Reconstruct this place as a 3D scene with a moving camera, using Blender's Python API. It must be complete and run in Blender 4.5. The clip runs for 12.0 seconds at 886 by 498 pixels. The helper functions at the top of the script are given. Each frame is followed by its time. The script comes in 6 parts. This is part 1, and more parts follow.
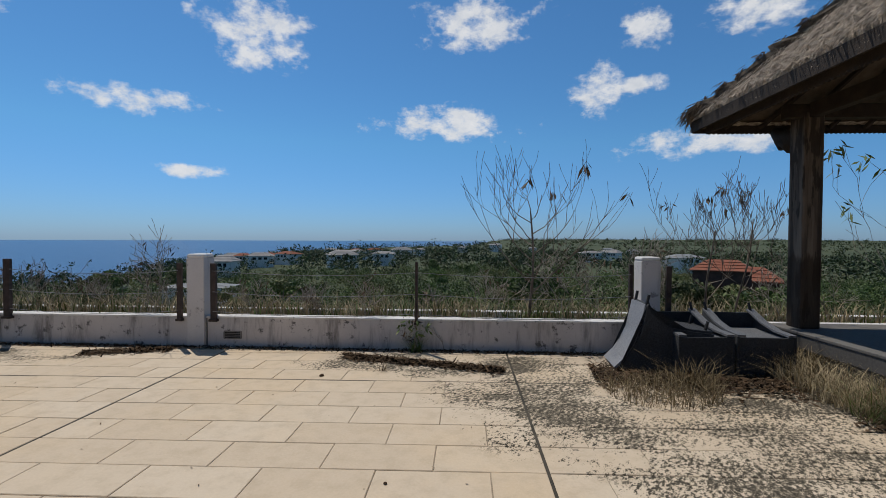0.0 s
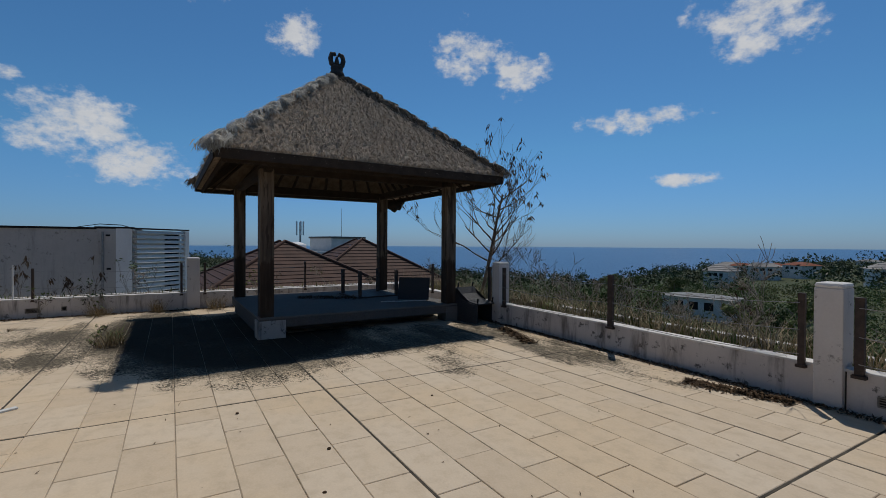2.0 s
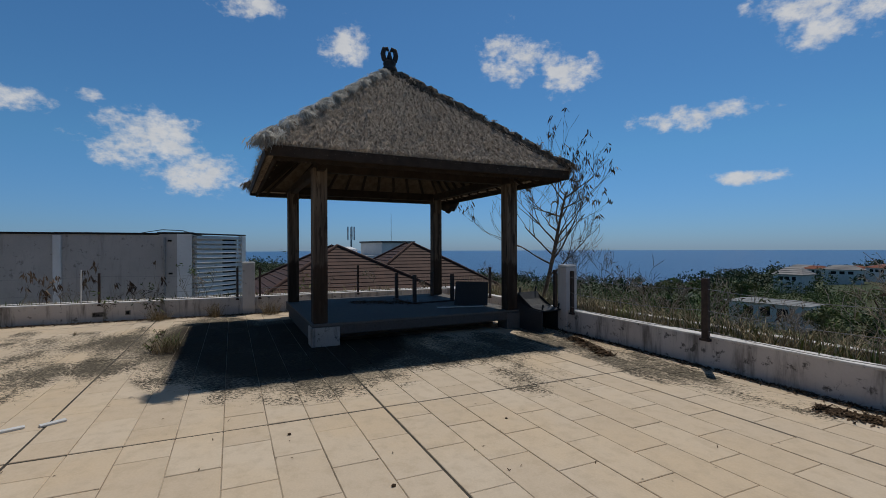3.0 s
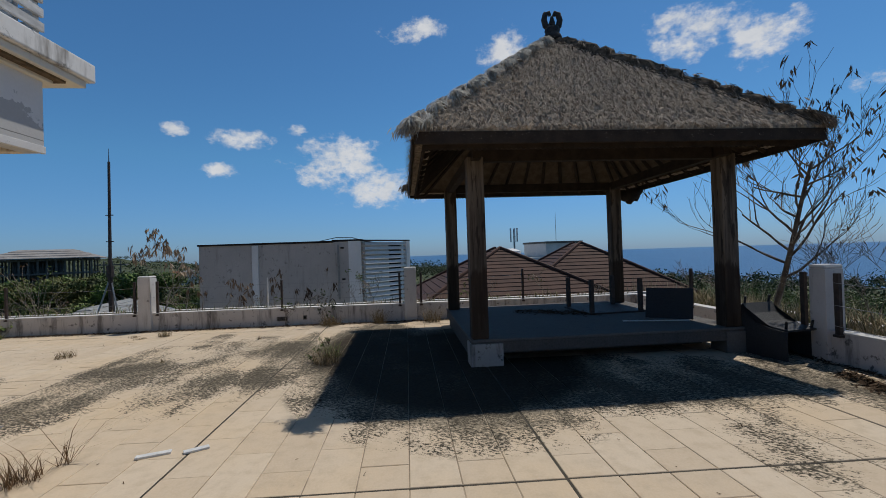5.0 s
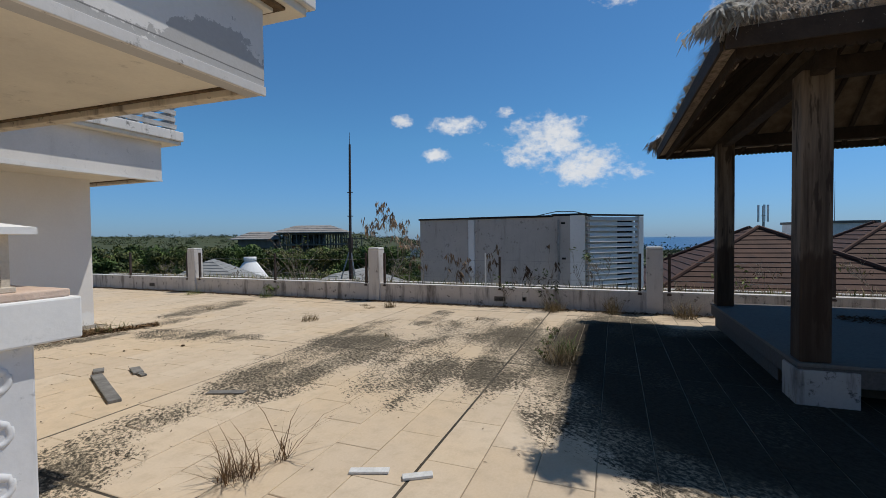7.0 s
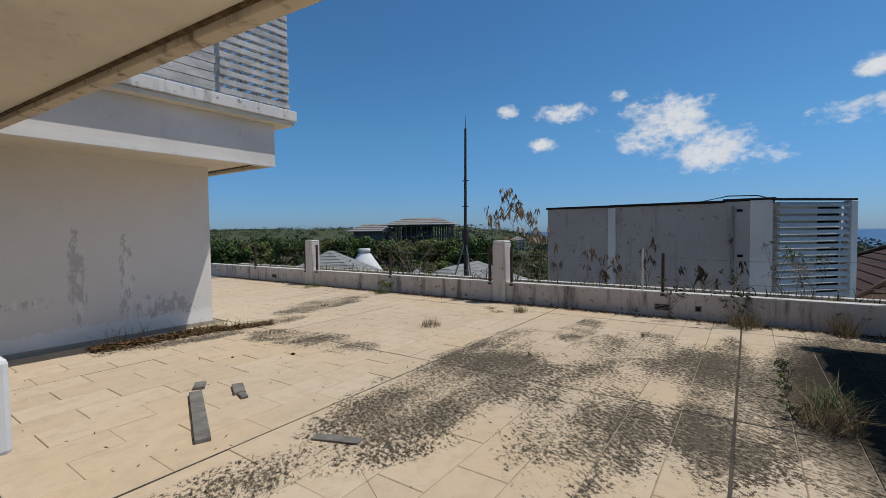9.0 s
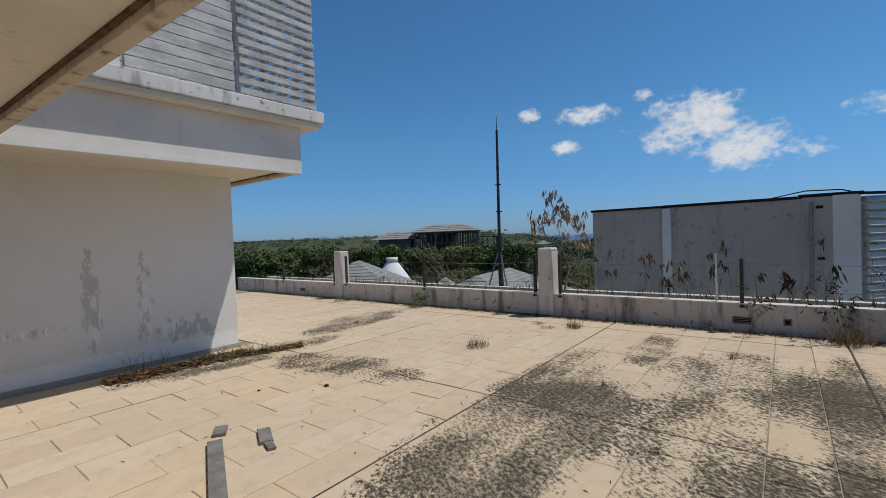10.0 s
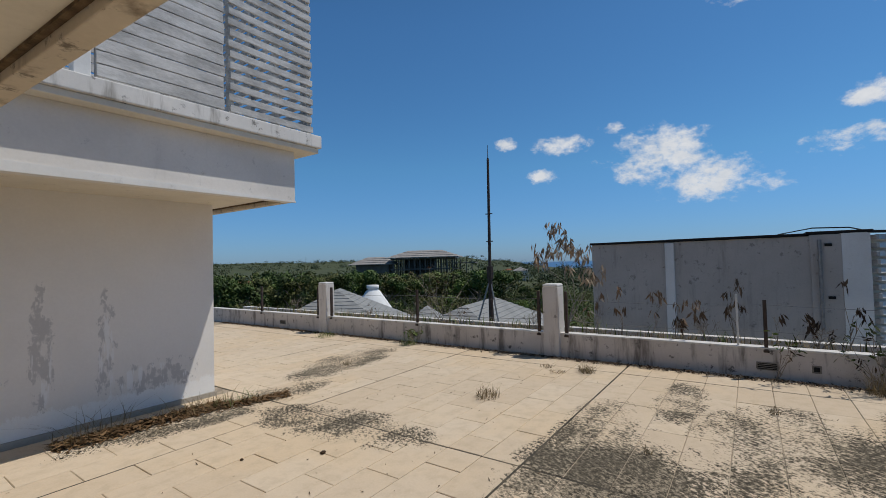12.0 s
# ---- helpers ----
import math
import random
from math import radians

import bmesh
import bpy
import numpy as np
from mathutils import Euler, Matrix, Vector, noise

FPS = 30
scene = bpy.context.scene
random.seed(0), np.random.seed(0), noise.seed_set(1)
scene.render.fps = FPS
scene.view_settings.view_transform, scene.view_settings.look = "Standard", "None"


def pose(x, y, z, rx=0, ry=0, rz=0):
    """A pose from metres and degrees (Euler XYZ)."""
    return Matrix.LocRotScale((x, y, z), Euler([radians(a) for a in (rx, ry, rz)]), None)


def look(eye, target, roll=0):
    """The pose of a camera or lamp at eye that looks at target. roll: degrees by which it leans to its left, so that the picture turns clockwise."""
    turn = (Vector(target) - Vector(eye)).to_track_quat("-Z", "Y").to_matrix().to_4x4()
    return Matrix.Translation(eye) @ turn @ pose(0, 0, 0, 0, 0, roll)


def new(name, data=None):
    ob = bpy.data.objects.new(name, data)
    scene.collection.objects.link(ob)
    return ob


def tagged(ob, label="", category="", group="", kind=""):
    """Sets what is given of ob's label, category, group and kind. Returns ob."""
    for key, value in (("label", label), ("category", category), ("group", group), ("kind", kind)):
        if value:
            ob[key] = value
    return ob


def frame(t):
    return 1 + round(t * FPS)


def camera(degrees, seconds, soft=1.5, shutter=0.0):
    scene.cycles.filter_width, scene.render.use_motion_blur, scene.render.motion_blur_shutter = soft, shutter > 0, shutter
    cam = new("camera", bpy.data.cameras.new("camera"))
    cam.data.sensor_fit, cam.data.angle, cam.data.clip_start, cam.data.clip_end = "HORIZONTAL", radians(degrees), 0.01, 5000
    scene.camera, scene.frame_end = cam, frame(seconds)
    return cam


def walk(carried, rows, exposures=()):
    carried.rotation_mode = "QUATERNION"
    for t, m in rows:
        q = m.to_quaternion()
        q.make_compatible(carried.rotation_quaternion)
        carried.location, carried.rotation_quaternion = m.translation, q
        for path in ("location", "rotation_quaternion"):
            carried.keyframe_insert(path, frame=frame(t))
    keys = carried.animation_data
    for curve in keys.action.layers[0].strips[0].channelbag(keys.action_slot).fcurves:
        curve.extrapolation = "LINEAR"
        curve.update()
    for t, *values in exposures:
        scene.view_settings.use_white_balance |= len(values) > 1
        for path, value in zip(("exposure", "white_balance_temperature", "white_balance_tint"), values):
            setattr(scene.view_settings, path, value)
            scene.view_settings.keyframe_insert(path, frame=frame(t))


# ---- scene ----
cam = camera(89.0, 12.0, soft=0.6)
PATH = [
    (0, (-0.077, 0.065, 1.463), (-0.179, 2.062, 1.418), 0.3),
    (0.2, (-0.258, 0.058, 1.458), (-0.903, 1.95, 1.418), -0.4),
    (0.5, (-0.575, -0.019, 1.468), (-1.73, 1.613, 1.447), -1.0),
    (1, (-1.039, 0.006, 1.601), (-2.56, 1.305, 1.601), -1.1),
    (1.5, (-1.421, 0.181, 1.6), (-3.126, 1.225, 1.652), -0.1),
    (2, (-1.712, 0.311, 1.612), (-3.445, 1.309, 1.59), 0.3),
    (2.5, (-1.994, 0.365, 1.582), (-3.777, 1.272, 1.557), 0.1),
    (4.3, (-3.248, 0.545, 1.552), (-5.188, 1.03, 1.579), -1.2),
    (4.5, (-3.323, 0.587, 1.56), (-5.283, 0.984, 1.585), -1.5),
    (5, (-3.639, 0.692, 1.558), (-5.636, 0.81, 1.575), -1.9),
    (5.5, (-3.936, 0.571, 1.525), (-5.927, 0.383, 1.539), -1.2),
    (6, (-4.243, 0.302, 1.534), (-6.193, -0.144, 1.533), -0.1),
    (6.5, (-4.636, 0.196, 1.457), (-6.548, -0.389, 1.43), -0.5),
    (7, (-5.002, 0.026, 1.478), (-6.855, -0.726, 1.425), -0.7),
    (7.2, (-5.108, -0.083, 1.46), (-6.94, -0.882, 1.403), -0.4),
    (8.8, (-5.984, -0.981, 1.466), (-7.637, -2.103, 1.364), -0.8),
    (9, (-6.095, -1.11, 1.471), (-7.725, -2.266, 1.389), -0.7),
    (9.5, (-6.256, -1.45, 1.536), (-7.858, -2.646, 1.479), -1.3),
    (10, (-6.535, -1.78, 1.516), (-8.101, -3.022, 1.465), -2.2),
    (10.5, (-6.614, -2.099, 1.546), (-8.17, -3.355, 1.518), -2.5),
    (11, (-6.604, -2.365, 1.63), (-8.17, -3.609, 1.645), -2.4),
    (11.5, (-6.707, -2.452, 1.652), (-8.307, -3.65, 1.699), -2.2),
    (12, (-6.75, -2.432, 1.678), (-8.38, -3.59, 1.736), -1.5),
]
walk(cam, [(t, look(eye, target, roll)) for t, eye, target, roll in PATH],
     exposures=[(0, -0.30), (0.25, -0.48), (0.5, -0.70), (1.0, -0.68), (2.0, -0.66), (4.5, -0.56), (5.5, -0.34), (7.0, -0.27), (9.5, -0.33), (12, -0.33)])

# ---- light ----
SUN = Vector((-0.33, 0.365, 1.0)).normalized()
world = bpy.data.worlds.new("sky")
scene.world = world
world.use_nodes = True
wt = world.node_tree
wt.nodes.clear()


def wmath(op, a, b=None, clamp=False):
    n = wt.nodes.new("ShaderNodeMath")
    n.operation = op
    n.use_clamp = clamp
    for i, v in enumerate((a, b)):
        if v is None:
            continue
        if isinstance(v, (int, float)):
            n.inputs[i].default_value = v
        else:
            wt.links.new(v, n.inputs[i])
    return n.outputs[0]


def build_sky():
    sky = wt.nodes.new("ShaderNodeTexSky")
    sky.sky_type = "NISHITA"
    sky.sun_disc = False
    sky.sun_elevation = math.asin(SUN.z)
    sky.sun_rotation = math.atan2(SUN.x, SUN.y)
    sky.air_density, sky.dust_density, sky.ozone_density = 1.0, 0.25, 3.0
    coord = wt.nodes.new("ShaderNodeTexCoord").outputs["Generated"]
    # clouds: bearing, elevation, half width, half height in degrees
    clouds = [
        (-25.0, 22.5, 5.4, 3.8), (1.2, 25.5, 6.6, 3.0), (21.1, 22.9, 2.8, 2.2), (31.4, 23.0, 4.6, 2.2),
        (-1.5, 14.0, 8.8, 2.0), (15.6, 17.0, 3.3, 2.8), (20.6, 17.5, 2.6, 1.0), (27.0, 10.9, 9.2, 1.6),
        (-78.1, 24.1, 3.2, 2.8), (-57.7, 23.0, 3.5, 3.4), (-50.4, 20.5, 3.4, 2.8), (-37.6, 14.1, 6.8, 1.4),
        (-31.8, 7.4, 3.8, 0.8), (-104.6, 15.2, 1.6, 0.8), (-110.9, 13.7, 3.3, 1.4), (-117.0, 14.4, 1.5, 0.8),
        (-89.0, 26.4, 3.9, 1.5), (-112.6, 10.3, 2.1, 1.1), (-99.8, 11.5, 5.4, 3.0), (-94.8, 7.9, 7.4, 1.7),
        (-97.2, 9.7, 6.0, 2.2), (-81.4, 14.5, 2.3, 1.4), (-83.5, 10.7, 4.0, 1.4), (60.0, 20.0, 7.0, 2.4),
    ]
    best = None
    for b, e, w, h in clouds:
        b, e = radians(b), radians(e)
        u = Vector((math.cos(b), -math.sin(b), 0)) / math.tan(radians(w))
        v = Vector((-math.sin(b) * math.sin(e), -math.cos(b) * math.sin(e), math.cos(e))) / math.tan(radians(h))
        c = Vector((math.sin(b) * math.cos(e), math.cos(b) * math.cos(e), math.sin(e)))
        sub = wt.nodes.new("ShaderNodeVectorMath")
        sub.operation = "SUBTRACT"
        wt.links.new(coord, sub.inputs[0])
        sub.inputs[1].default_value = c
        parts = []
        for axis in (u, v):
            dot = wt.nodes.new("ShaderNodeVectorMath")
            dot.operation = "DOT_PRODUCT"
            wt.links.new(sub.outputs[0], dot.inputs[0])
            dot.inputs[1].default_value = axis
            parts.append(wmath("MULTIPLY", dot.outputs["Value"], dot.outputs["Value"]))
        length = wt.nodes.new("ShaderNodeVectorMath")
        length.operation = "LENGTH"
        wt.links.new(sub.outputs[0], length.inputs[0])
        near = wmath("MULTIPLY", wmath("GREATER_THAN", length.outputs["Value"], 0.6), 50.0)
        dist = wmath("ADD", wmath("ADD", parts[0], parts[1]), near)
        best = dist if best is None else wmath("MINIMUM", best, dist)
    mask = wmath("SUBTRACT", 1.0, best)

    def fbm(scale, detail, stretch):
        m = wt.nodes.new("ShaderNodeMapping")
        m.inputs["Scale"].default_value = (1, 1, stretch)
        wt.links.new(coord, m.inputs["Vector"])
        n = wt.nodes.new("ShaderNodeTexNoise")
        n.inputs["Scale"].default_value = scale
        n.inputs["Detail"].default_value = detail
        n.inputs["Roughness"].default_value = 0.62
        wt.links.new(m.outputs[0], n.inputs["Vector"])
        return n.outputs["Fac"]

    puff = wmath("ADD", wmath("MULTIPLY", wmath("SUBTRACT", fbm(15, 10, 1.6), 0.5), 5.6), wmath("MULTIPLY", wmath("SUBTRACT", fbm(46, 6, 1.3), 0.5), 1.6))
    dens = wmath("ADD", wmath("MAXIMUM", mask, -2.0), puff)
    cover = wt.nodes.new("ShaderNodeMapRange")
    cover.interpolation_type = "SMOOTHSTEP"
    cover.inputs["From Min"].default_value, cover.inputs["From Max"].default_value = -0.05, 1.45
    wt.links.new(dens, cover.inputs["Value"])
    fac = wmath("MULTIPLY", cover.outputs[0], 0.90)
    tone = wt.nodes.new("ShaderNodeMixRGB")
    tone.inputs[1].default_value = (6.4, 6.9, 7.6, 1)
    tone.inputs[2].default_value = (10.2, 10.1, 10.0, 1)
    wt.links.new(wmath("MULTIPLY", fbm(26, 5, 1.5), 1.3, True), tone.inputs[0])
    grade = wt.nodes.new("ShaderNodeMixRGB")
    grade.blend_type = "MULTIPLY"
    grade.inputs[0].default_value = 1.0
    tint = wt.nodes.new("ShaderNodeMixRGB")
    tint.inputs[1].default_value = (0.41, 0.66, 1.20, 1)
    tint.inputs[2].default_value = (0.50, 0.92, 1.19, 1)
    split = wt.nodes.new("ShaderNodeSeparateXYZ")
    wt.links.new(coord, split.inputs[0])
    wt.links.new(wmath("MULTIPLY", split.outputs["Z"], 5.0, True), tint.inputs[0])
    deep = wt.nodes.new("ShaderNodeMixRGB")
    deep.blend_type = "MULTIPLY"
    deep.inputs[2].default_value = (0.46, 0.42, 0.37, 1)
    climb = wt.nodes.new("ShaderNodeMapRange")
    climb.interpolation_type = "SMOOTHSTEP"
    climb.inputs["From Min"].default_value, climb.inputs["From Max"].default_value = 0.44, 0.92
    wt.links.new(split.outputs["Z"], climb.inputs["Value"])
    wt.links.new(climb.outputs[0], deep.inputs[0])
    wt.links.new(tint.outputs[0], deep.inputs[1])
    wt.links.new(deep.outputs[0], grade.inputs[2])
    wt.links.new(sky.outputs[0], grade.inputs[1])
    mix = wt.nodes.new("ShaderNodeMixRGB")
    wt.links.new(fac, mix.inputs[0])
    wt.links.new(grade.outputs[0], mix.inputs[1])
    wt.links.new(tone.outputs[0], mix.inputs[2])
    bg = wt.nodes.new("ShaderNodeBackground")
    bg.inputs["Strength"].default_value = 0.10
    wt.links.new(mix.outputs[0], bg.inputs["Color"])
    out = wt.nodes.new("ShaderNodeOutputWorld")
    wt.links.new(bg.outputs[0], out.inputs["Surface"])


build_sky()
sun = new("sun", bpy.data.lights.new("sun", "SUN"))
sun.data.energy, sun.data.angle, sun.data.color = 3.75, radians(0.53), (1.0, 0.95, 0.87)
sun.matrix_world = look(SUN * 60, (0, 0, 0))


# ---- materials ----
class Mat:
    """A node material built up step by step."""

    def __init__(self, name, rough=0.8, metal=0.0, spec=0.3):
        self.m = bpy.data.materials.new(name)
        self.m.use_nodes = True
        self.t = self.m.node_tree
        self.b = self.t.nodes["Principled BSDF"]
        self.b.inputs["Roughness"].default_value = rough
        self.b.inputs["Metallic"].default_value = metal
        self.b.inputs["Specular IOR Level"].default_value = spec
        geo = self.t.nodes.new("ShaderNodeNewGeometry")
        self.pos, self.island = geo.outputs["Position"], geo.outputs["Random Per Island"]
        self.normal = geo.outputs["Normal"]

    def link(self, a, b):
        self.t.links.new(a, b)

    def put(self, sock, v):
        if isinstance(v, (int, float)):
            sock.default_value = v
        elif isinstance(v, tuple):
            sock.default_value = (*v, 1) if len(v) == 3 else v
        else:
            self.link(v, sock)

    def random(self):
        return self.t.nodes.new("ShaderNodeObjectInfo").outputs["Random"]

    def local(self):
        return self.t.nodes.new("ShaderNodeTexCoord").outputs["Object"]

    def noise(self, scale, detail=4, rough=0.55, stretch=(1, 1, 1), turn=0.0, src=None, off=(0, 0, 0)):
        m = self.t.nodes.new("ShaderNodeMapping")
        m.inputs["Scale"].default_value = stretch
        m.inputs["Rotation"].default_value = (0, 0, turn)
        m.inputs["Location"].default_value = off
        self.link(self.pos if src is None else src, m.inputs["Vector"])
        n = self.t.nodes.new("ShaderNodeTexNoise")
        n.inputs["Scale"].default_value = scale
        n.inputs["Detail"].default_value = detail
        n.inputs["Roughness"].default_value = rough
        self.link(m.outputs[0], n.inputs["Vector"])
        return n.outputs["Fac"]

    def turned(self, angle):
        m = self.t.nodes.new("ShaderNodeMapping")
        m.inputs["Rotation"].default_value = (0, 0, angle)
        self.link(self.pos, m.inputs["Vector"])
        return m.outputs[0]

    def math(self, op, a, b=0.0, clamp=False):
        n = self.t.nodes.new("ShaderNodeMath")
        n.operation, n.use_clamp = op, clamp
        self.put(n.inputs[0], a)
        self.put(n.inputs[1], b)
        return n.outputs[0]

    def ramp(self, v, lo, hi, a=0.0, b=1.0):
        n = self.t.nodes.new("ShaderNodeMapRange")
        n.interpolation_type = "SMOOTHSTEP"
        for k, x in (("From Min", lo), ("From Max", hi), ("To Min", a), ("To Max", b)):
            n.inputs[k].default_value = x
        self.link(v, n.inputs["Value"])
        return n.outputs[0]

    def mix(self, fac, a, b, blend="MIX"):
        n = self.t.nodes.new("ShaderNodeMixRGB")
        n.blend_type = blend
        self.put(n.inputs[0], fac)
        self.put(n.inputs[1], a)
        self.put(n.inputs[2], b)
        return n.outputs[0]

    def patch(self, x, y, a, b, turn=0.0):
        """1 at (x, y) on the plan, falling to 0 at an ellipse of half axes a, b."""
        m = self.t.nodes.new("ShaderNodeMapping")
        m.vector_type = "TEXTURE"
        m.inputs["Location"].default_value = (x, y, 0)
        m.inputs["Rotation"].default_value = (0, 0, turn)
        m.inputs["Scale"].default_value = (a, b, 1e6)
        self.link(self.pos, m.inputs["Vector"])
        n = self.t.nodes.new("ShaderNodeVectorMath")
        n.operation = "LENGTH"
        self.link(m.outputs[0], n.inputs[0])
        return self.math("SUBTRACT", 1.0, n.outputs["Value"], True)

    def color(self, c):
        self.put(self.b.inputs["Base Color"], c)
        return self

    def bump(self, h, strength=0.3, dist=0.01):
        n = self.t.nodes.new("ShaderNodeBump")
        n.inputs["Strength"].default_value = strength
        n.inputs["Distance"].default_value = dist
        self.put(n.inputs["Height"], h)
        self.link(n.outputs[0], self.b.inputs["Normal"])
        return self

    def rough(self, v):
        self.put(self.b.inputs["Roughness"], v)
        return self


def simple(name, a, b, scale=8.0, rough=0.8, metal=0.0, stretch=(1, 1, 1), bump=0.3, spec=0.3, vary=0.0, local=False):
    k = Mat(name, rough, metal, spec)
    src = k.local() if local else None
    n = k.noise(scale, 5, 0.6, stretch, src=src)
    fine = k.noise(scale * 9, 3, 0.6, stretch, src=src)
    c = k.mix(k.ramp(n, 0.32, 0.68), a, b)
    c = k.mix(0.35, c, k.mix(fine, tuple(0.55 * x for x in a), tuple(min(1, 1.35 * x) for x in b)))
    if vary:
        c = k.mix(k.math("MULTIPLY", k.island, vary), c, tuple(0.45 * x for x in a))
    return k.color(c).bump(fine, bump, 0.01).m


def plaster(name, base, stain, amount=0.55, more=0.0):
    """Weathered painted render: blotches, mould streaks running down and bare patches."""
    k = Mat(name, 0.9, 0, 0.12)
    big = k.noise(0.9, 5, 0.6)
    fine = k.noise(38, 4, 0.6)
    runs = k.noise(5.0, 5, 0.65, (1, 1, 0.16))
    spots = k.noise(7.0, 7, 0.7, off=(3, 1, 7))
    c = k.mix(k.ramp(big, 0.3, 0.7), base, tuple(0.84 * x for x in base))
    c = k.mix(k.math("MULTIPLY", k.ramp(runs, 0.56 - more, 0.78 - more), amount), c, stain)
    c = k.mix(k.math("MULTIPLY", k.ramp(spots, 0.60 - more * 0.5, 0.70 - more * 0.5), amount), c, tuple(0.5 * x for x in stain))
    c = k.mix(0.12, c, k.mix(fine, (0.2, 0.19, 0.18), (0.95, 0.94, 0.9)))
    return k.color(c).bump(k.math("ADD", k.math("MULTIPLY", fine, 0.5), spots), 0.25, 0.006).m


def tile_material(name, per_object):
    """Cream limestone slab with soot-black lichen spreading in patches, darkened again where the gazebo's shade falls.
    """
    k = Mat(name, 0.9, 0, 0.04)
    rnd = k.random() if per_object else k.island
    big = k.noise(0.55, 4, 0.6)
    fine = k.noise(55, 4, 0.65)
    mid = k.noise(6.5, 5, 0.62)
    c = k.mix(rnd, (0.575, 0.455, 0.328), (0.645, 0.53, 0.40))
    c = k.mix(k.math("MULTIPLY", k.ramp(big, 0.42, 0.66), 0.6), c, (0.645, 0.485, 0.31))
    c = k.mix(k.math("MULTIPLY", k.ramp(mid, 0.42, 0.72), 0.5), c, (0.45, 0.35, 0.24))
    c = k.mix(0.16, c, k.mix(fine, (0.25, 0.2, 0.15), (0.9, 0.85, 0.72)))
    where = None
    # lichen patches; the two with s of 2 and up also deepen gazebo shade
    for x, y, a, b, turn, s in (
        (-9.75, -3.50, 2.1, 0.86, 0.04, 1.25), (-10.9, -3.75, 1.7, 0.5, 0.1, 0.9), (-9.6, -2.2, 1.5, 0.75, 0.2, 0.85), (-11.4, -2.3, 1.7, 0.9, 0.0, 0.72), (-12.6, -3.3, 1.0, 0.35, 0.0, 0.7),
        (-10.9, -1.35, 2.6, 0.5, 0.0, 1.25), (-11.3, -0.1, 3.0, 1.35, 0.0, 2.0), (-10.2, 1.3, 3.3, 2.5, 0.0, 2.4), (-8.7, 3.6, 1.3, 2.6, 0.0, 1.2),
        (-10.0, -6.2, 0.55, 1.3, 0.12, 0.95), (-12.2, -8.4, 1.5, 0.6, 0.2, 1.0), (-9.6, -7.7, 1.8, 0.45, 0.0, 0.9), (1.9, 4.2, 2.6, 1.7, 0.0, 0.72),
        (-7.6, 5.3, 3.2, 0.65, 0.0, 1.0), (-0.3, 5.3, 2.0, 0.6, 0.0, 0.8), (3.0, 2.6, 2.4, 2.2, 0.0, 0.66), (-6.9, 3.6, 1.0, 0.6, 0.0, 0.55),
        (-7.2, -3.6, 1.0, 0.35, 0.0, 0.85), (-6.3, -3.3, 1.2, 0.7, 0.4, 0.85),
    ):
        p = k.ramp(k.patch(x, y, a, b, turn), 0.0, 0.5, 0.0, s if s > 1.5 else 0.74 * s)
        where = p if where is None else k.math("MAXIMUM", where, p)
    slant = k.turned(-0.95)
    blot = k.noise(1.25, 6, 0.62, (0.8, 1.2, 1))
    streak = k.noise(15.0, 6, 0.7, (0.45, 1.3, 1), src=slant)
    grain = k.noise(30.0, 6, 0.78, (0.8, 1.15, 1), src=slant)
    rag = k.math("ADD", k.math("MULTIPLY", k.ramp(streak, 0.36, 0.64), 0.32), k.math("MULTIPLY", k.ramp(grain, 0.38, 0.62), 0.85))
    rag = k.math("ADD", rag, k.math("MULTIPLY", k.ramp(blot, 0.34, 0.66), 0.80))
    rag = k.math("ADD", rag, k.math("MULTIPLY", rnd, 0.42))
    level = k.math("ADD", k.math("SUBTRACT", rag, 1.19), where)
    here = k.ramp(where, 0.0, 0.10)
    film = k.math("MULTIPLY", k.ramp(level, 0.40, 0.52), here)
    lichen = k.math("MULTIPLY", k.ramp(k.math("ADD", rag, k.math("MULTIPLY", where, 0.4)), 1.40, 1.80), film)
    c = k.mix(k.math("MULTIPLY", film, 0.86), c, k.mix(k.ramp(grain, 0.40, 0.62), (0.29, 0.245, 0.18), (0.12, 0.103, 0.078)))
    c = k.mix(k.math("MULTIPLY", lichen, 0.85), c, k.mix(k.ramp(grain, 0.40, 0.62), (0.13, 0.112, 0.085), (0.034, 0.030, 0.024)))
    # near-black over those two patches: gazebo shade put into the slab colour
    shade_crust = k.math("MULTIPLY", k.ramp(where, 1.4, 2.1), 0.78)
    c = k.mix(shade_crust, c, k.mix(mid, (0.017, 0.013, 0.010), (0.050, 0.040, 0.030)))
    spots = k.noise(13, 3, 0.5, off=(5, 2, 0))
    c = k.mix(k.math("MULTIPLY", k.ramp(spots, 0.74, 0.78), 0.5), c, (0.12, 0.1, 0.08))
    return k.color(c).bump(k.math("ADD", fine, k.math("MULTIPLY", mid, 2.0)), 0.22, 0.004).m


def leaf_material(name, a, b, c, rough=0.6):
    k = Mat(name, rough, 0, 0.25)
    big = k.noise(0.07, 4, 0.6)
    tree = k.noise(0.28, 2, 0.5, off=(11, 3, 0))
    near = k.noise(0.9, 3, 0.6)
    col = k.mix(k.island, a, b)
    col = k.mix(k.ramp(big, 0.46, 0.60), col, c)
    col = k.mix(k.math("MULTIPLY", k.ramp(tree, 0.50, 0.62), 0.75), col, tuple(0.32 * x for x in a))
    col = k.mix(k.math("MULTIPLY", k.ramp(tree, 0.44, 0.34), 0.7), col, tuple(1.8 * x for x in b))
    col = k.mix(k.math("MULTIPLY", k.ramp(near, 0.5, 0.75), 0.5), col, tuple(0.55 * x for x in a))
    return k.color(col).m


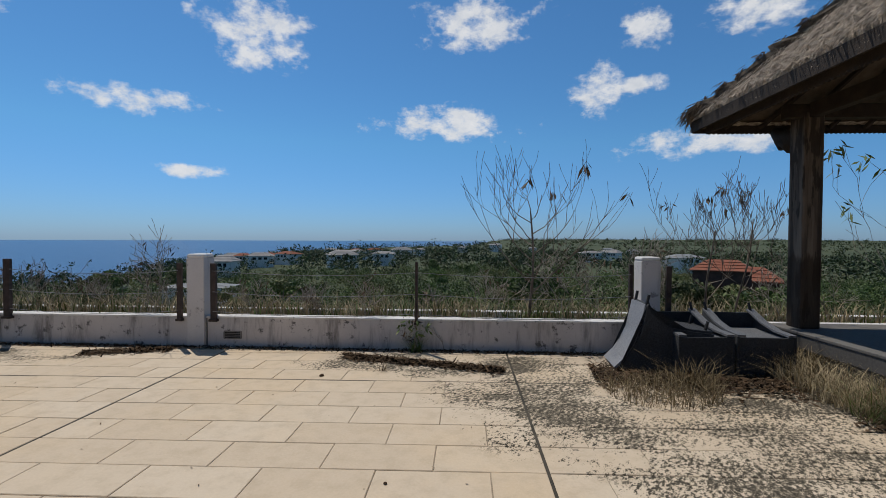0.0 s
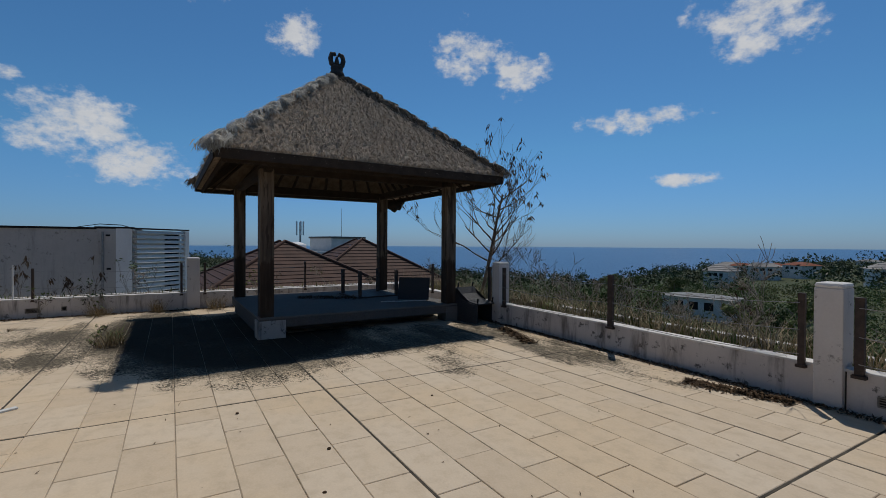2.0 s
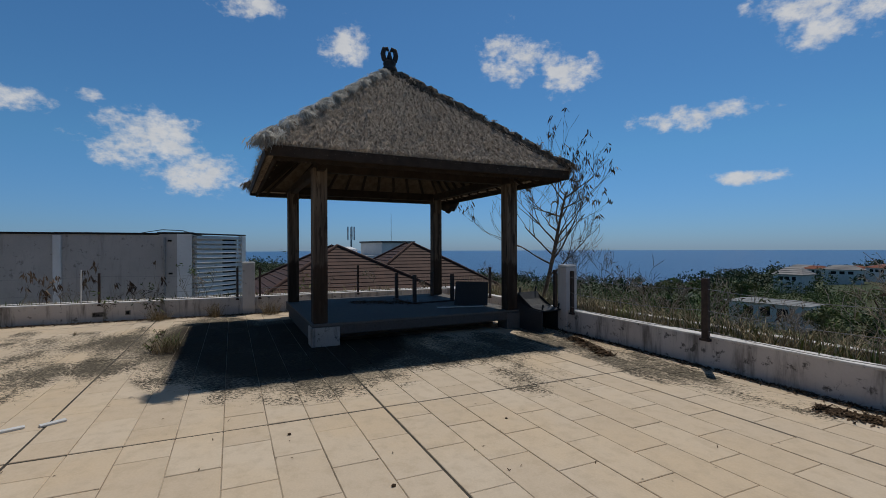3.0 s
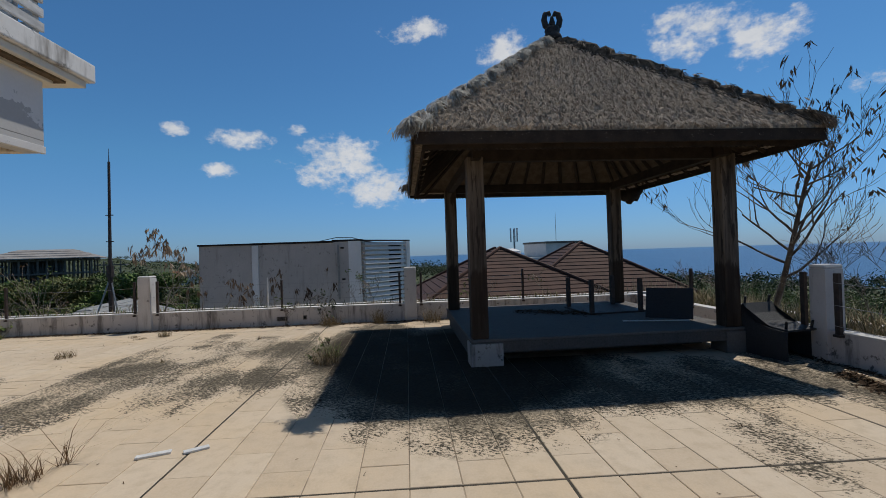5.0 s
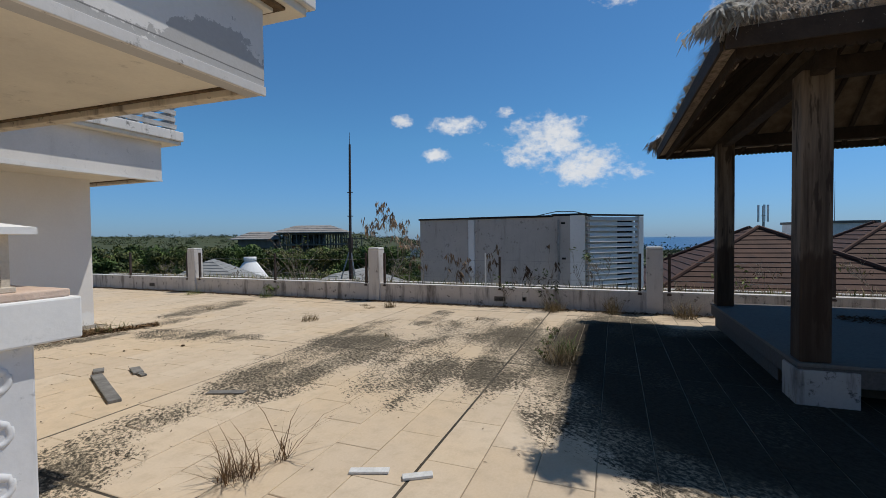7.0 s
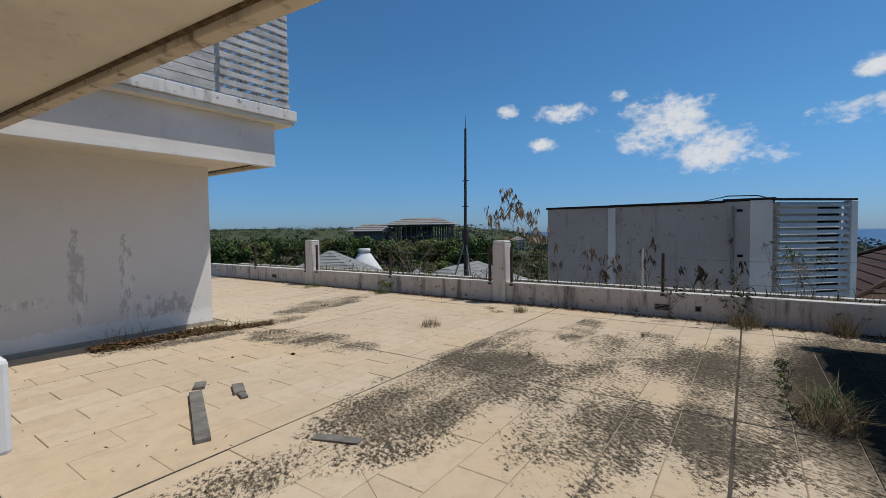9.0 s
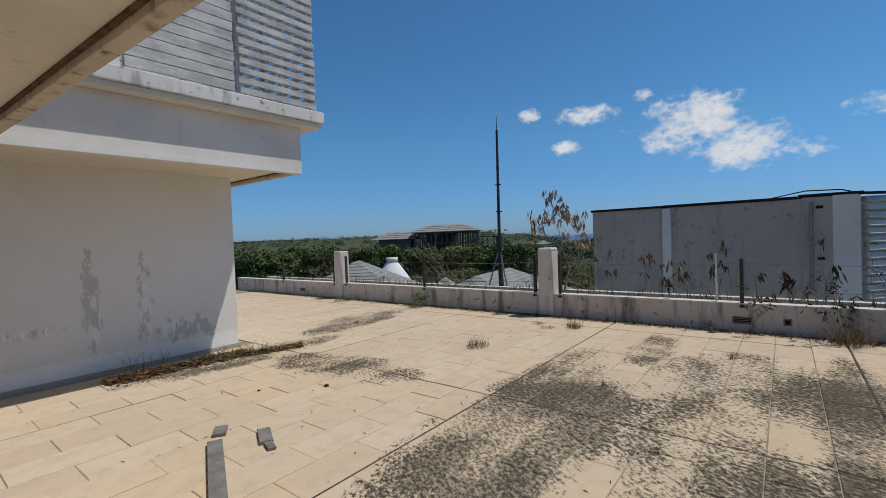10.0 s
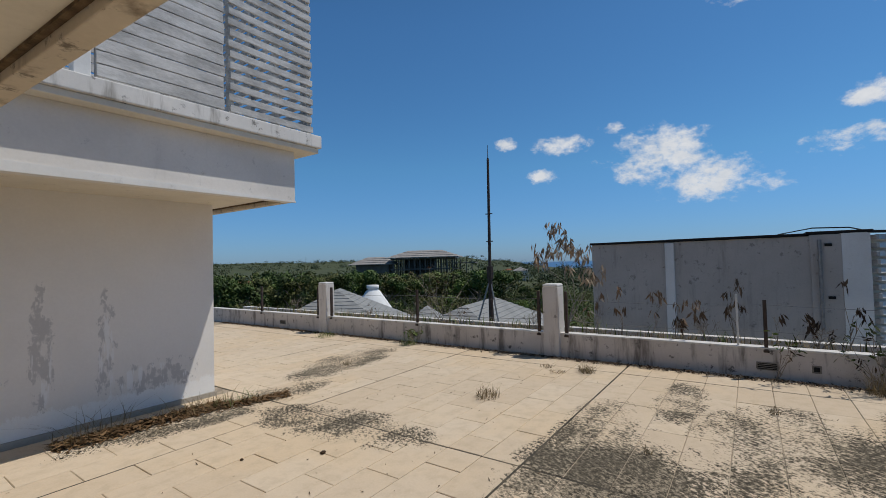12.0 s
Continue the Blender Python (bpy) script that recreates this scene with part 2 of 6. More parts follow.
M_WALL = plaster("parapet_plaster", (0.64, 0.59, 0.555), (0.17, 0.145, 0.13), 1.0, 0.07)
M_COPING = plaster("coping_plaster", (0.72, 0.70, 0.68), (0.24, 0.22, 0.20), 0.75, 0.04)
M_PILLAR = plaster("pillar_plaster", (0.68, 0.64, 0.61), (0.25, 0.21, 0.19), 0.75, 0.03)


def flaking_paint(name):
    """Grey house paint, white along the foot up to a ragged edge, with damp runs where pipes leaked."""
    k = Mat(name, 0.85, 0, 0.25)
    z = k.t.nodes.new("ShaderNodeSeparateXYZ")
    k.link(k.pos, z.inputs[0])
    big, fine, edge = k.noise(0.8, 5, 0.6), k.noise(40, 4, 0.6), k.noise(11.0, 8, 0.72, (1, 1, 0.55))
    c = k.mix(k.ramp(big, 0.3, 0.7), (0.83, 0.80, 0.765), (0.77, 0.74, 0.705))
    run = None
    for x, zc, a, b in ((-8.12, 0.80, 0.125, 0.84), (-8.67, 0.72, 0.115, 0.80), (-9.15, 0.42, 0.66, 0.22), (-7.55, 0.62, 0.35, 0.12)):
        m = k.t.nodes.new("ShaderNodeMapping")
        m.vector_type = "TEXTURE"
        m.inputs["Location"].default_value = (x, SY_WALL, zc)
        m.inputs["Scale"].default_value = (a, 3.0, b)
        k.link(k.pos, m.inputs["Vector"])
        n = k.t.nodes.new("ShaderNodeVectorMath")
        n.operation = "LENGTH"
        k.link(m.outputs[0], n.inputs[0])
        q = k.math("SUBTRACT", 1.0, n.outputs["Value"], True)
        run = q if run is None else k.math("MAXIMUM", run, q)
    ragged = k.math("ADD", run, k.math("MULTIPLY", k.math("SUBTRACT", edge, 0.5), 3.8))
    damp = k.math("MULTIPLY", k.ramp(ragged, 0.30, 0.36), k.ramp(run, 0.0, 0.08))
    broken = k.ramp(k.noise(5.5, 6, 0.7, (1.5, 1, 0.8), off=(0.7, 0, 2.1)), 0.45, 0.52)
    c = k.mix(k.math("MULTIPLY", k.math("MULTIPLY", damp, broken), 0.62), c, (0.40, 0.39, 0.39))
    bare = k.math("MULTIPLY", k.ramp(k.noise(9.0, 6, 0.6, (1.6, 1, 0.22), off=(1.3, 0, 0.4)), 0.55, 0.58), k.ramp(run, 0.30, 0.45))
    c = k.mix(k.math("MULTIPLY", bare, 0.9), c, (0.86, 0.855, 0.85))
    foot = k.math("ADD", z.outputs["Z"], k.math("MULTIPLY", k.math("SUBTRACT", edge, 0.5), 0.34))
    c = k.mix(k.ramp(foot, 0.24, 0.28, 0.95, 0.0), c, (0.88, 0.88, 0.87))
    c = k.mix(0.12, c, k.mix(fine, (0.3, 0.3, 0.3), (0.9, 0.9, 0.88)))
    return k.color(c).bump(k.math("ADD", fine, edge), 0.2, 0.005).m


def fascia_paint(name):
    """Grey fascia paint with the top coat scaled off along the lower edge."""
    k = Mat(name, 0.85, 0, 0.25)
    z = k.t.nodes.new("ShaderNodeSeparateXYZ")
    k.link(k.pos, z.inputs[0])
    big, fine, edge = k.noise(1.1, 5, 0.6), k.noise(40, 4, 0.6), k.noise(5.0, 6, 0.65)
    spread = k.noise(0.9, 2, 0.5, off=(2.3, 0, 0))
    c = k.mix(k.ramp(big, 0.3, 0.7), (0.80, 0.775, 0.745), (0.74, 0.715, 0.685))
    lim = k.math("ADD", z.outputs["Z"], k.math("MULTIPLY", k.math("SUBTRACT", edge, 0.5), 0.45))
    lim = k.math("SUBTRACT", lim, k.math("MULTIPLY", k.math("SUBTRACT", spread, 0.52), 1.2))
    c = k.mix(k.ramp(lim, 2.575, 2.59, 0.85, 0.0), c, (0.40, 0.39, 0.38))
    line = k.math("ABSOLUTE", k.math("SUBTRACT", z.outputs["Z"], k.math("ADD", 2.555, k.math("MULTIPLY", edge, 0.01))))
    c = k.mix(k.ramp(line, 0.002, 0.006, 0.8, 0.0), c, (0.08, 0.08, 0.08))
    c = k.mix(0.12, c, k.mix(fine, (0.3, 0.3, 0.3), (0.9, 0.9, 0.88)))
    return k.color(c).bump(k.math("ADD", fine, edge), 0.2, 0.005).m


SY_WALL = -8.41
M_HOUSE = flaking_paint("house_paint")
M_FASCIA = fascia_paint("fascia_paint")
M_SOFFIT = plaster("soffit_paint", (0.82, 0.76, 0.64), (0.5, 0.42, 0.3), 0.3)
M_NEIGHBOUR = plaster("neighbour_render", (0.49, 0.455, 0.425), (0.27, 0.24, 0.22), 0.7, 0.05)
M_WHITE = plaster("white_paint", (0.83, 0.83, 0.82), (0.55, 0.54, 0.52), 0.3)
M_CORNICE = plaster("cornice_paint", (0.82, 0.80, 0.77), (0.20, 0.18, 0.155), 0.9, 0.055)
M_SOFFIT_EDGE = plaster("soffit_edge_paint", (0.66, 0.57, 0.44), (0.16, 0.11, 0.07), 0.85, 0.06)
M_WINGFASCIA = plaster("wing_fascia_paint", (0.82, 0.795, 0.76), (0.50, 0.48, 0.46), 0.35)
M_PLINTH = plaster("wall_plinth", (0.40, 0.37, 0.32), (0.2, 0.18, 0.15), 0.6)
M_GROOVE = simple("rusty_groove", (0.05, 0.035, 0.022), (0.22, 0.15, 0.085), 12.0, 0.95)
M_NEARBLACK = plaster("near_black_concrete", (0.05, 0.042, 0.036), (0.018, 0.015, 0.013), 0.8)
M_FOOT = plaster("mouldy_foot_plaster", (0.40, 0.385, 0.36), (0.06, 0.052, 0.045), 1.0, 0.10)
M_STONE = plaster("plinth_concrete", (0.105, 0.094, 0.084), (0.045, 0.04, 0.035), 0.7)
M_MORTAR = simple("mortar_bed", (0.15, 0.118, 0.085), (0.50, 0.42, 0.32), 1.6, 0.95)
M_JOINT = simple("joint_dirt", (0.03, 0.027, 0.022), (0.10, 0.085, 0.065), 3.0, 0.95)
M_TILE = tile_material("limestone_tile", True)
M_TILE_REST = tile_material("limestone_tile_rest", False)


def post_wood(name):
    """Hardwood worn grey above, still dark with old oil below an uneven line."""
    k = Mat(name, 0.8, 0, 0.2)
    z = k.t.nodes.new("ShaderNodeSeparateXYZ")
    k.link(k.pos, z.inputs[0])
    grain, fine = k.noise(9.0, 5, 0.65, (1, 1, 0.06)), k.noise(60, 4, 0.65, (1, 1, 0.1))
    flake = k.noise(8.0, 4, 0.6, (1.4, 1.4, 0.22), off=(2, 5, 0))
    c = k.mix(k.ramp(grain, 0.34, 0.66), (0.055, 0.040, 0.030), (0.20, 0.155, 0.115))
    c = k.mix(k.math("MULTIPLY", k.ramp(flake, 0.54, 0.60), 0.75), c, (0.030, 0.021, 0.015))
    line = k.math("ADD", z.outputs["Z"], k.math("MULTIPLY", k.math("SUBTRACT", flake, 0.5), 0.5))
    c = k.mix(k.ramp(line, 1.22, 1.30, 0.8, 0.0), c, k.mix(grain, (0.022, 0.014, 0.009), (0.060, 0.036, 0.022)))
    return k.color(c).bump(k.math("ADD", fine, grain), 0.5, 0.006).m


M_POST = post_wood("weathered_post_wood")
M_BEAM = simple("dark_beam_wood", (0.020, 0.014, 0.010), (0.050, 0.034, 0.023), 6.0, 0.8, 0, (1, 1, 1), 0.5)
M_THATCH = simple("alang_thatch", (0.10, 0.079, 0.060), (0.70, 0.57, 0.44), 19.0, 0.95, 0, (1, 1, 1), 1.0, 0.05)
# shaded and sunlit tones of the same thatch, for the hips
M_SHADEHIP = simple("shaded_hip_thatch", (0.045, 0.036, 0.028), (0.21, 0.17, 0.13), 14.0, 0.95, 0, (1, 1, 1), 1.0, 0.05)
M_SUNSTRAW = simple("sunlit_ridge_straw", (0.50, 0.445, 0.375), (0.82, 0.74, 0.64), 5.0, 0.95, 0, (1, 1, 1), 0.3, 0.1, 0.8)
M_STRAW = simple("loose_straw", (0.24, 0.195, 0.15), (0.55, 0.455, 0.36), 5.0, 0.95, 0, (1, 1, 1), 0.3, 0.1, 0.75)
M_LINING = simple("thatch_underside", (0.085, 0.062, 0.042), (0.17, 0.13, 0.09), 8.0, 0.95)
M_DARK = simple("black_carved_stone", (0.02, 0.02, 0.022), (0.05, 0.05, 0.05), 20.0, 0.8)
M_STEEL = simple("painted_dark_steel", (0.035, 0.028, 0.025), (0.085, 0.06, 0.05), 14.0, 0.65, 0.1)
M_WIRE = simple("galvanised_wire", (0.22, 0.22, 0.22), (0.36, 0.35, 0.34), 10.0, 0.5, 0.6)
M_SLAT = simple("grey_timber_slat", (0.36, 0.35, 0.335), (0.84, 0.82, 0.79), 4.0, 0.9, 0, (0.6, 0.6, 1.6), 0.4, 0.15, 0.30)
M_LOUVRE = simple("white_louvre", (0.66, 0.65, 0.62), (0.78, 0.77, 0.74), 4.0, 0.7)
M_ROOFTILE = simple("brown_roof_tile", (0.058, 0.030, 0.023), (0.12, 0.060, 0.043), 1.8, 0.8, 0, (1, 1, 1), 0.4, 0.3, 0.3)
M_REDTILE = simple("orange_roof_tile", (0.25, 0.085, 0.05), (0.36, 0.135, 0.08), 1.2, 0.85, 0, (1, 1, 1), 0.4, 0.2, 0.3)
M_GREYTILE = simple("grey_shingle", (0.26, 0.27, 0.27), (0.42, 0.42, 0.41), 1.6, 0.85, 0, (1, 1, 1), 0.4, 0.2, 0.4)
M_FARHOUSE = simple("far_house_wall", (0.58, 0.56, 0.53), (0.72, 0.70, 0.67), 1.0, 0.9)
M_FARROOF = simple("far_grey_roof", (0.24, 0.22, 0.21), (0.36, 0.34, 0.32), 0.6, 0.9)
M_FRAME = simple("bare_concrete_frame", (0.10, 0.095, 0.085), (0.17, 0.16, 0.145), 0.6, 0.9)
M_TANK = simple("white_tank", (0.7, 0.7, 0.7), (0.8, 0.8, 0.8), 2.0, 0.5)
M_SOIL = simple("dry_soil", (0.10, 0.075, 0.05), (0.24, 0.18, 0.12), 3.0, 0.95)
M_LITTER = simple("dead_leaf_litter", (0.05, 0.035, 0.025), (0.17, 0.11, 0.065), 5.0, 0.95, 0, (1, 1, 1), 0.3, 0.1, 0.6)
M_RUSTLITTER = simple("rust_leaf_litter", (0.11, 0.065, 0.035), (0.30, 0.19, 0.10), 5.0, 0.95, 0, (1, 1, 1), 0.3, 0.1, 0.6)
M_DRYGRASS = simple("dry_grass", (0.34, 0.26, 0.15), (0.56, 0.46, 0.29), 2.5, 0.9, 0, (1, 1, 1), 0.2, 0.15, 0.6)
M_TUFT = simple("brown_weed", (0.17, 0.125, 0.07), (0.36, 0.28, 0.16), 2.5, 0.9, 0, (1, 1, 1), 0.2, 0.15, 0.75)
M_BARK = simple("young_tree_bark", (0.075, 0.055, 0.042), (0.24, 0.195, 0.155), 6.0, 0.9, 0, (1, 1, 1), 0.3, 0.15)
M_TWIG = simple("bare_twig", (0.15, 0.12, 0.095), (0.40, 0.35, 0.29), 6.0, 0.9, 0, (1, 1, 1), 0.3, 0.15)
M_GREEN = leaf_material("fresh_weed_leaf", (0.07, 0.11, 0.025), (0.14, 0.18, 0.05), (0.20, 0.19, 0.07))
M_TANLEAF = leaf_material("curled_tan_leaf", (0.15, 0.105, 0.072), (0.36, 0.275, 0.19), (0.42, 0.33, 0.24))
M_DEADLEAF = leaf_material("hanging_dead_leaf", (0.045, 0.028, 0.02), (0.15, 0.095, 0.055), (0.20, 0.14, 0.085))
M_BUSH = leaf_material("scrub_leaf", (0.050, 0.088, 0.020), (0.105, 0.150, 0.038), (0.165, 0.160, 0.058))
M_WOODS = leaf_material("far_wood_leaf", (0.036, 0.058, 0.023), (0.064, 0.088, 0.033), (0.092, 0.098, 0.043))
M_LAND = simple("scrub_ground", (0.036, 0.054, 0.020), (0.084, 0.090, 0.037), 0.03, 0.95)
M_WICKER = simple("grey_black_wicker", (0.018, 0.019, 0.022), (0.055, 0.058, 0.064), 60.0, 0.6, 0, (1, 1, 1), 0.8, 0.4)
M_WICKER_IN = simple("pale_grey_wicker", (0.20, 0.21, 0.23), (0.36, 0.37, 0.40), 60.0, 0.6, 0, (1, 1, 1), 0.8, 0.4)
M_RAIL = simple("grey_wicker_rail", (0.10, 0.105, 0.115), (0.20, 0.205, 0.22), 60.0, 0.6, 0, (1, 1, 1), 0.8, 0.3)
M_GREYPLANK = simple("grey_board", (0.12, 0.115, 0.105), (0.26, 0.25, 0.235), 9.0, 0.85, 0, (1, 1, 1), 0.5)
M_WHITEPLANK = simple("white_trim_board", (0.55, 0.55, 0.54), (0.72, 0.72, 0.71), 9.0, 0.7)
M_CARVED = plaster("carved_white_stone", (0.72, 0.73, 0.75), (0.40, 0.40, 0.41), 0.6)
M_PINKSTONE = simple("pink_stone_cap", (0.55, 0.40, 0.31), (0.68, 0.53, 0.43), 5.0, 0.8)
M_LANTERN = simple("cream_lantern_stone", (0.55, 0.47, 0.37), (0.66, 0.58, 0.47), 8.0, 0.85)
M_VENT = simple("vent_grille", (0.16, 0.145, 0.125), (0.30, 0.27, 0.24), 20.0, 0.8)
M_BLACK = simple("black_hole", (0.012, 0.011, 0.01), (0.02, 0.02, 0.02), 5.0, 0.9)


def sea_material():
    k = Mat("sea_water", 0.28, 0, 0.5)
    k.color(k.mix(k.noise(0.004, 3), (0.006, 0.045, 0.14), (0.010, 0.065, 0.18)))
    k.bump(k.noise(0.22, 4, 0.65), 0.6, 1.5)
    return k.m


M_SEA = sea_material()


# ---- building helpers ----
def box_bm(bm, x0, y0, z0, x1, y1, z1, bevel=0.0, m=None):
    vs = [bm.verts.new((x, y, z)) for z in (z0, z1) for x, y in ((x0, y0), (x1, y0), (x1, y1), (x0, y1))]
    fs = [bm.faces.new([vs[i] for i in f]) for f in ((3, 2, 1, 0), (4, 5, 6, 7), (0, 1, 5, 4), (1, 2, 6, 5), (2, 3, 7, 6), (3, 0, 4, 7))]
    if bevel:
        es = {e for f in fs for e in f.edges}
        r = bmesh.ops.bevel(bm, geom=list(es), offset=bevel, segments=2, profile=0.5, affect="EDGES")
        vs = list({v for f in r["faces"] for v in f.verts} | {v for v in vs if v.is_valid})
    if m is not None:
        bmesh.ops.transform(bm, matrix=m, verts=vs)
    return vs


def box(x0, y0, z0, x1, y1, z1, bevel=0.0, m=None):
    bm = bmesh.new()
    box_bm(bm, x0, y0, z0, x1, y1, z1, bevel, m)
    return bm


def tube_bm(bm, pts, radii, sides=6, cap=True):
    """A tapering tube along pts."""
    rings = []
    for i, p in enumerate(pts):
        p = Vector(p)
        a = Vector(pts[max(0, i - 1)])
        b = Vector(pts[min(len(pts) - 1, i + 1)])
        d = (b - a).normalized() if (b - a).length > 1e-6 else Vector((0, 0, 1))
        u = d.orthogonal().normalized()
        w = d.cross(u)
        r = radii[i] if isinstance(radii, (list, tuple)) else radii
        rings.append([bm.verts.new(p + r * (math.cos(6.28319 * k / sides) * u + math.sin(6.28319 * k / sides) * w)) for k in range(sides)])
    for A, B in zip(rings, rings[1:]):
        # match the nearest vertices so that the tube does not twist
        s = min(range(sides), key=lambda q: (A[0].co - B[q].co).length)
        flip = (A[1].co - B[(s + 1) % sides].co).length > (A[1].co - B[(s - 1) % sides].co).length
        B[:] = [B[(s - k) % sides] if flip else B[(s + k) % sides] for k in range(sides)]
        for k in range(sides):
            bm.faces.new((A[k], A[(k + 1) % sides], B[(k + 1) % sides], B[k]))
    if cap and sides > 2:
        bm.faces.new(rings[0][::-1])
        bm.faces.new(rings[-1])


def mesh_of(name, bm, material, smooth=False):
    bmesh.ops.recalc_face_normals(bm, faces=bm.faces)
    me = bpy.data.meshes.new(name)
    bm.to_mesh(me)
    bm.free()
    me.materials.append(material)
    if smooth:
        me.polygons.foreach_set("use_smooth", [True] * len(me.polygons))
    return me


def part(name, bm, material, parent, label="", smooth=False):
    ob = new(name, mesh_of(name, bm, material, smooth))
    ob.parent = parent
    return tagged(ob, label)


def single(name, bm, material, label, category, kind="", group="", smooth=False):
    return tagged(new(name, mesh_of(name, bm, material, smooth)), label, category, group, kind)


def empty(name, label, category, group="", kind="", at=None):
    ob = new(name)
    ob.empty_display_size = 0.1
    if at is not None:
        ob.matrix_world = at
    return tagged(ob, label, category, group, kind)


def soup(name, verts, faces, material, parent=None, label="", category="", kind="stuff"):
    me = bpy.data.meshes.new(name)
    me.from_pydata(verts, [], faces)
    me.materials.append(material)
    ob = new(name, me)
    if parent is not None:
        ob.parent = parent
        return tagged(ob, label, kind=kind)
    return tagged(ob, label, category, "", kind)


def quad_soup(name, centres, us, vs, material, parent=None, label="", category="", kind="stuff"):
    """Leaf quads: arrays of centre, half-length and half-width vectors; each is a lozenge folded along its length."""
    n = len(centres)
    co = np.empty((n, 4, 3))
    co[:, 0] = centres - us
    co[:, 1] = centres + vs * 0.9
    co[:, 2] = centres + us
    co[:, 3] = centres - vs * 0.9
    me = bpy.data.meshes.new(name)
    me.vertices.add(4 * n)
    me.vertices.foreach_set("co", co.ravel())
    me.loops.add(4 * n)
    me.loops.foreach_set("vertex_index", np.arange(4 * n))
    me.polygons.add(n)
    me.polygons.foreach_set("loop_start", np.arange(n) * 4)
    me.polygons.foreach_set("loop_total", np.full(n, 4))
    me.update(calc_edges=True)
    me.validate()
    me.materials.append(material)
    ob = new(name, me)
    if parent is not None:
        ob.parent = parent
        return tagged(ob, label, kind=kind)
    return tagged(ob, label, category, "", kind)


rng = np.random.default_rng(7)


# ---- ground, sea, distance ----
COAST = ((-180, 4600), (-118, 4600), (-112, 1500), (-100, 1200), (-85, 900), (-75, 600), (-65, 440), (-57, 400), (-47, 380), (-40, 340), (-35, 480), (-28, 650), (-22, 950), (0, 1900), (6, 4600), (180, 4600))


def land_z(x, y):
    r = math.hypot(x + 4, y + 3)
    b = math.degrees(math.atan2(x + 4, y + 3))
    for (b0, d0), (b1, d1) in zip(COAST, COAST[1:]):
        if b0 <= b <= b1:
            D = d0 + (d1 - d0) * (b - b0) / (b1 - b0)
    n = noise.noise(Vector((x * 0.012, y * 0.012, 0.3)))
    near = min(1.0, max(0.0, (r - 13) / 50))
    z = -2.4 - 7.0 * near - 0.6 * near * n
    if D < 4000:
        s = min(1.25, max(0.0, (r - 60) / (D - 60)))
        return z - 16.5 * s ** 0.9 + 1.5 * n * (1 - min(1, s))
    z -= 7.0 * min(1.0, max(0.0, (r - 60) / 500))
    hill = min(1.0, max(0.0, (r - 600) / 2600))
    top = 62 if b < -120 else 26
    return z + hill * (top * (0.62 + 0.55 * noise.noise(Vector((x * 0.0011, y * 0.0011, 2.0)))) + 4 * n)


def build_land():
    verts, faces = [], []
    rs = [12.0 * (4900 / 12.0) ** (i / 70) for i in range(71)]
    nb = 150
    for r in rs:
        for k in range(nb):
            a = 6.28319 * k / nb
            x, y = -4 + r * math.sin(a), -3 + r * math.cos(a)
            verts.append((x, y, land_z(x, y)))
    for i in range(70):
        for k in range(nb):
            a, b = i * nb + k, i * nb + (k + 1) % nb
            faces.append((a, a + nb, b + nb, b))
    faces.append(tuple(range(nb)))
    ob = soup("ground", verts, faces, M_LAND, None, "dry scrubby hillside falling away to the sea", "ground", "structure")
    ob.data.polygons.foreach_set("use_smooth", [True] * len(ob.data.polygons))


build_land()
bm = bmesh.new()
bmesh.ops.create_circle(bm, cap_ends=True, segments=96, radius=4950)
bmesh.ops.translate(bm, verts=bm.verts, vec=(0, 0, -25))
single("water", bm, M_SEA, "deep blue sea reaching to the horizon", "sea", "structure")


def canopy(name, r0, r1, count, size, leaf, per, height, material, label, b0=-165, b1=62, skip=None):
    """Leaf masses of many small clumps, uneven in size and height."""
    C, U, V = [], [], []
    for _ in range(count):
        r = math.sqrt(rng.uniform(r0 * r0, r1 * r1))
        b = radians(rng.uniform(b0, b1))
        x, y = -4 + r * math.sin(b), -3 + r * math.cos(b)
        z = land_z(x, y)
        if z < -24.3 or (skip and skip(x, y)):
            continue
        k = 0.5 + 0.5 * noise.noise(Vector((x * 0.045, y * 0.045, 5.0)))
        if rng.uniform() > 1.9 * k - 0.25:
            continue
        s = size * rng.uniform(0.55, 1.35)
        h = height * rng.uniform(0.35, 1.1) * (0.35 + 1.15 * k)
        n = int(per * rng.uniform(0.7, 1.2))
        lobes = rng.normal(size=(5, 3)) * np.array([s * 0.5, s * 0.5, s * 0.26])
        d = rng.normal(size=(n, 3))
        d /= np.linalg.norm(d, axis=1)[:, None]
        rad = rng.uniform(0.45, 1.0, n)[:, None] * s * 0.52
        p = lobes[rng.integers(0, 5, n)] + d * rad * np.array([1, 1, 0.8])
        p[:, 2] = np.maximum(p[:, 2], -h * 0.9)
        C.append(p + np.array([x, y, z + h]))
        u = rng.normal(size=(n, 3)) + d * 0.4
        u /= np.linalg.norm(u, axis=1)[:, None]
        w = np.cross(u, rng.normal(size=(n, 3)) + d)
        w /= np.linalg.norm(w, axis=1)[:, None] + 1e-6
        L = leaf * rng.uniform(0.6, 1.4, n)[:, None]
        U.append(u * L)
        V.append(w * L * 0.55)
    return quad_soup(name, np.concatenate(C), np.concatenate(U), np.concatenate(V), material, None, label, "woods")


def near_clear(x, y):
    return (-34 < x < -14.4 and -7.5 < y < 15) or (-34 < x < -15 and -30 < y < -6 and math.hypot(x + 27, y + 22) < 7) or (-29 < x < -17 and -20 < y < -8)


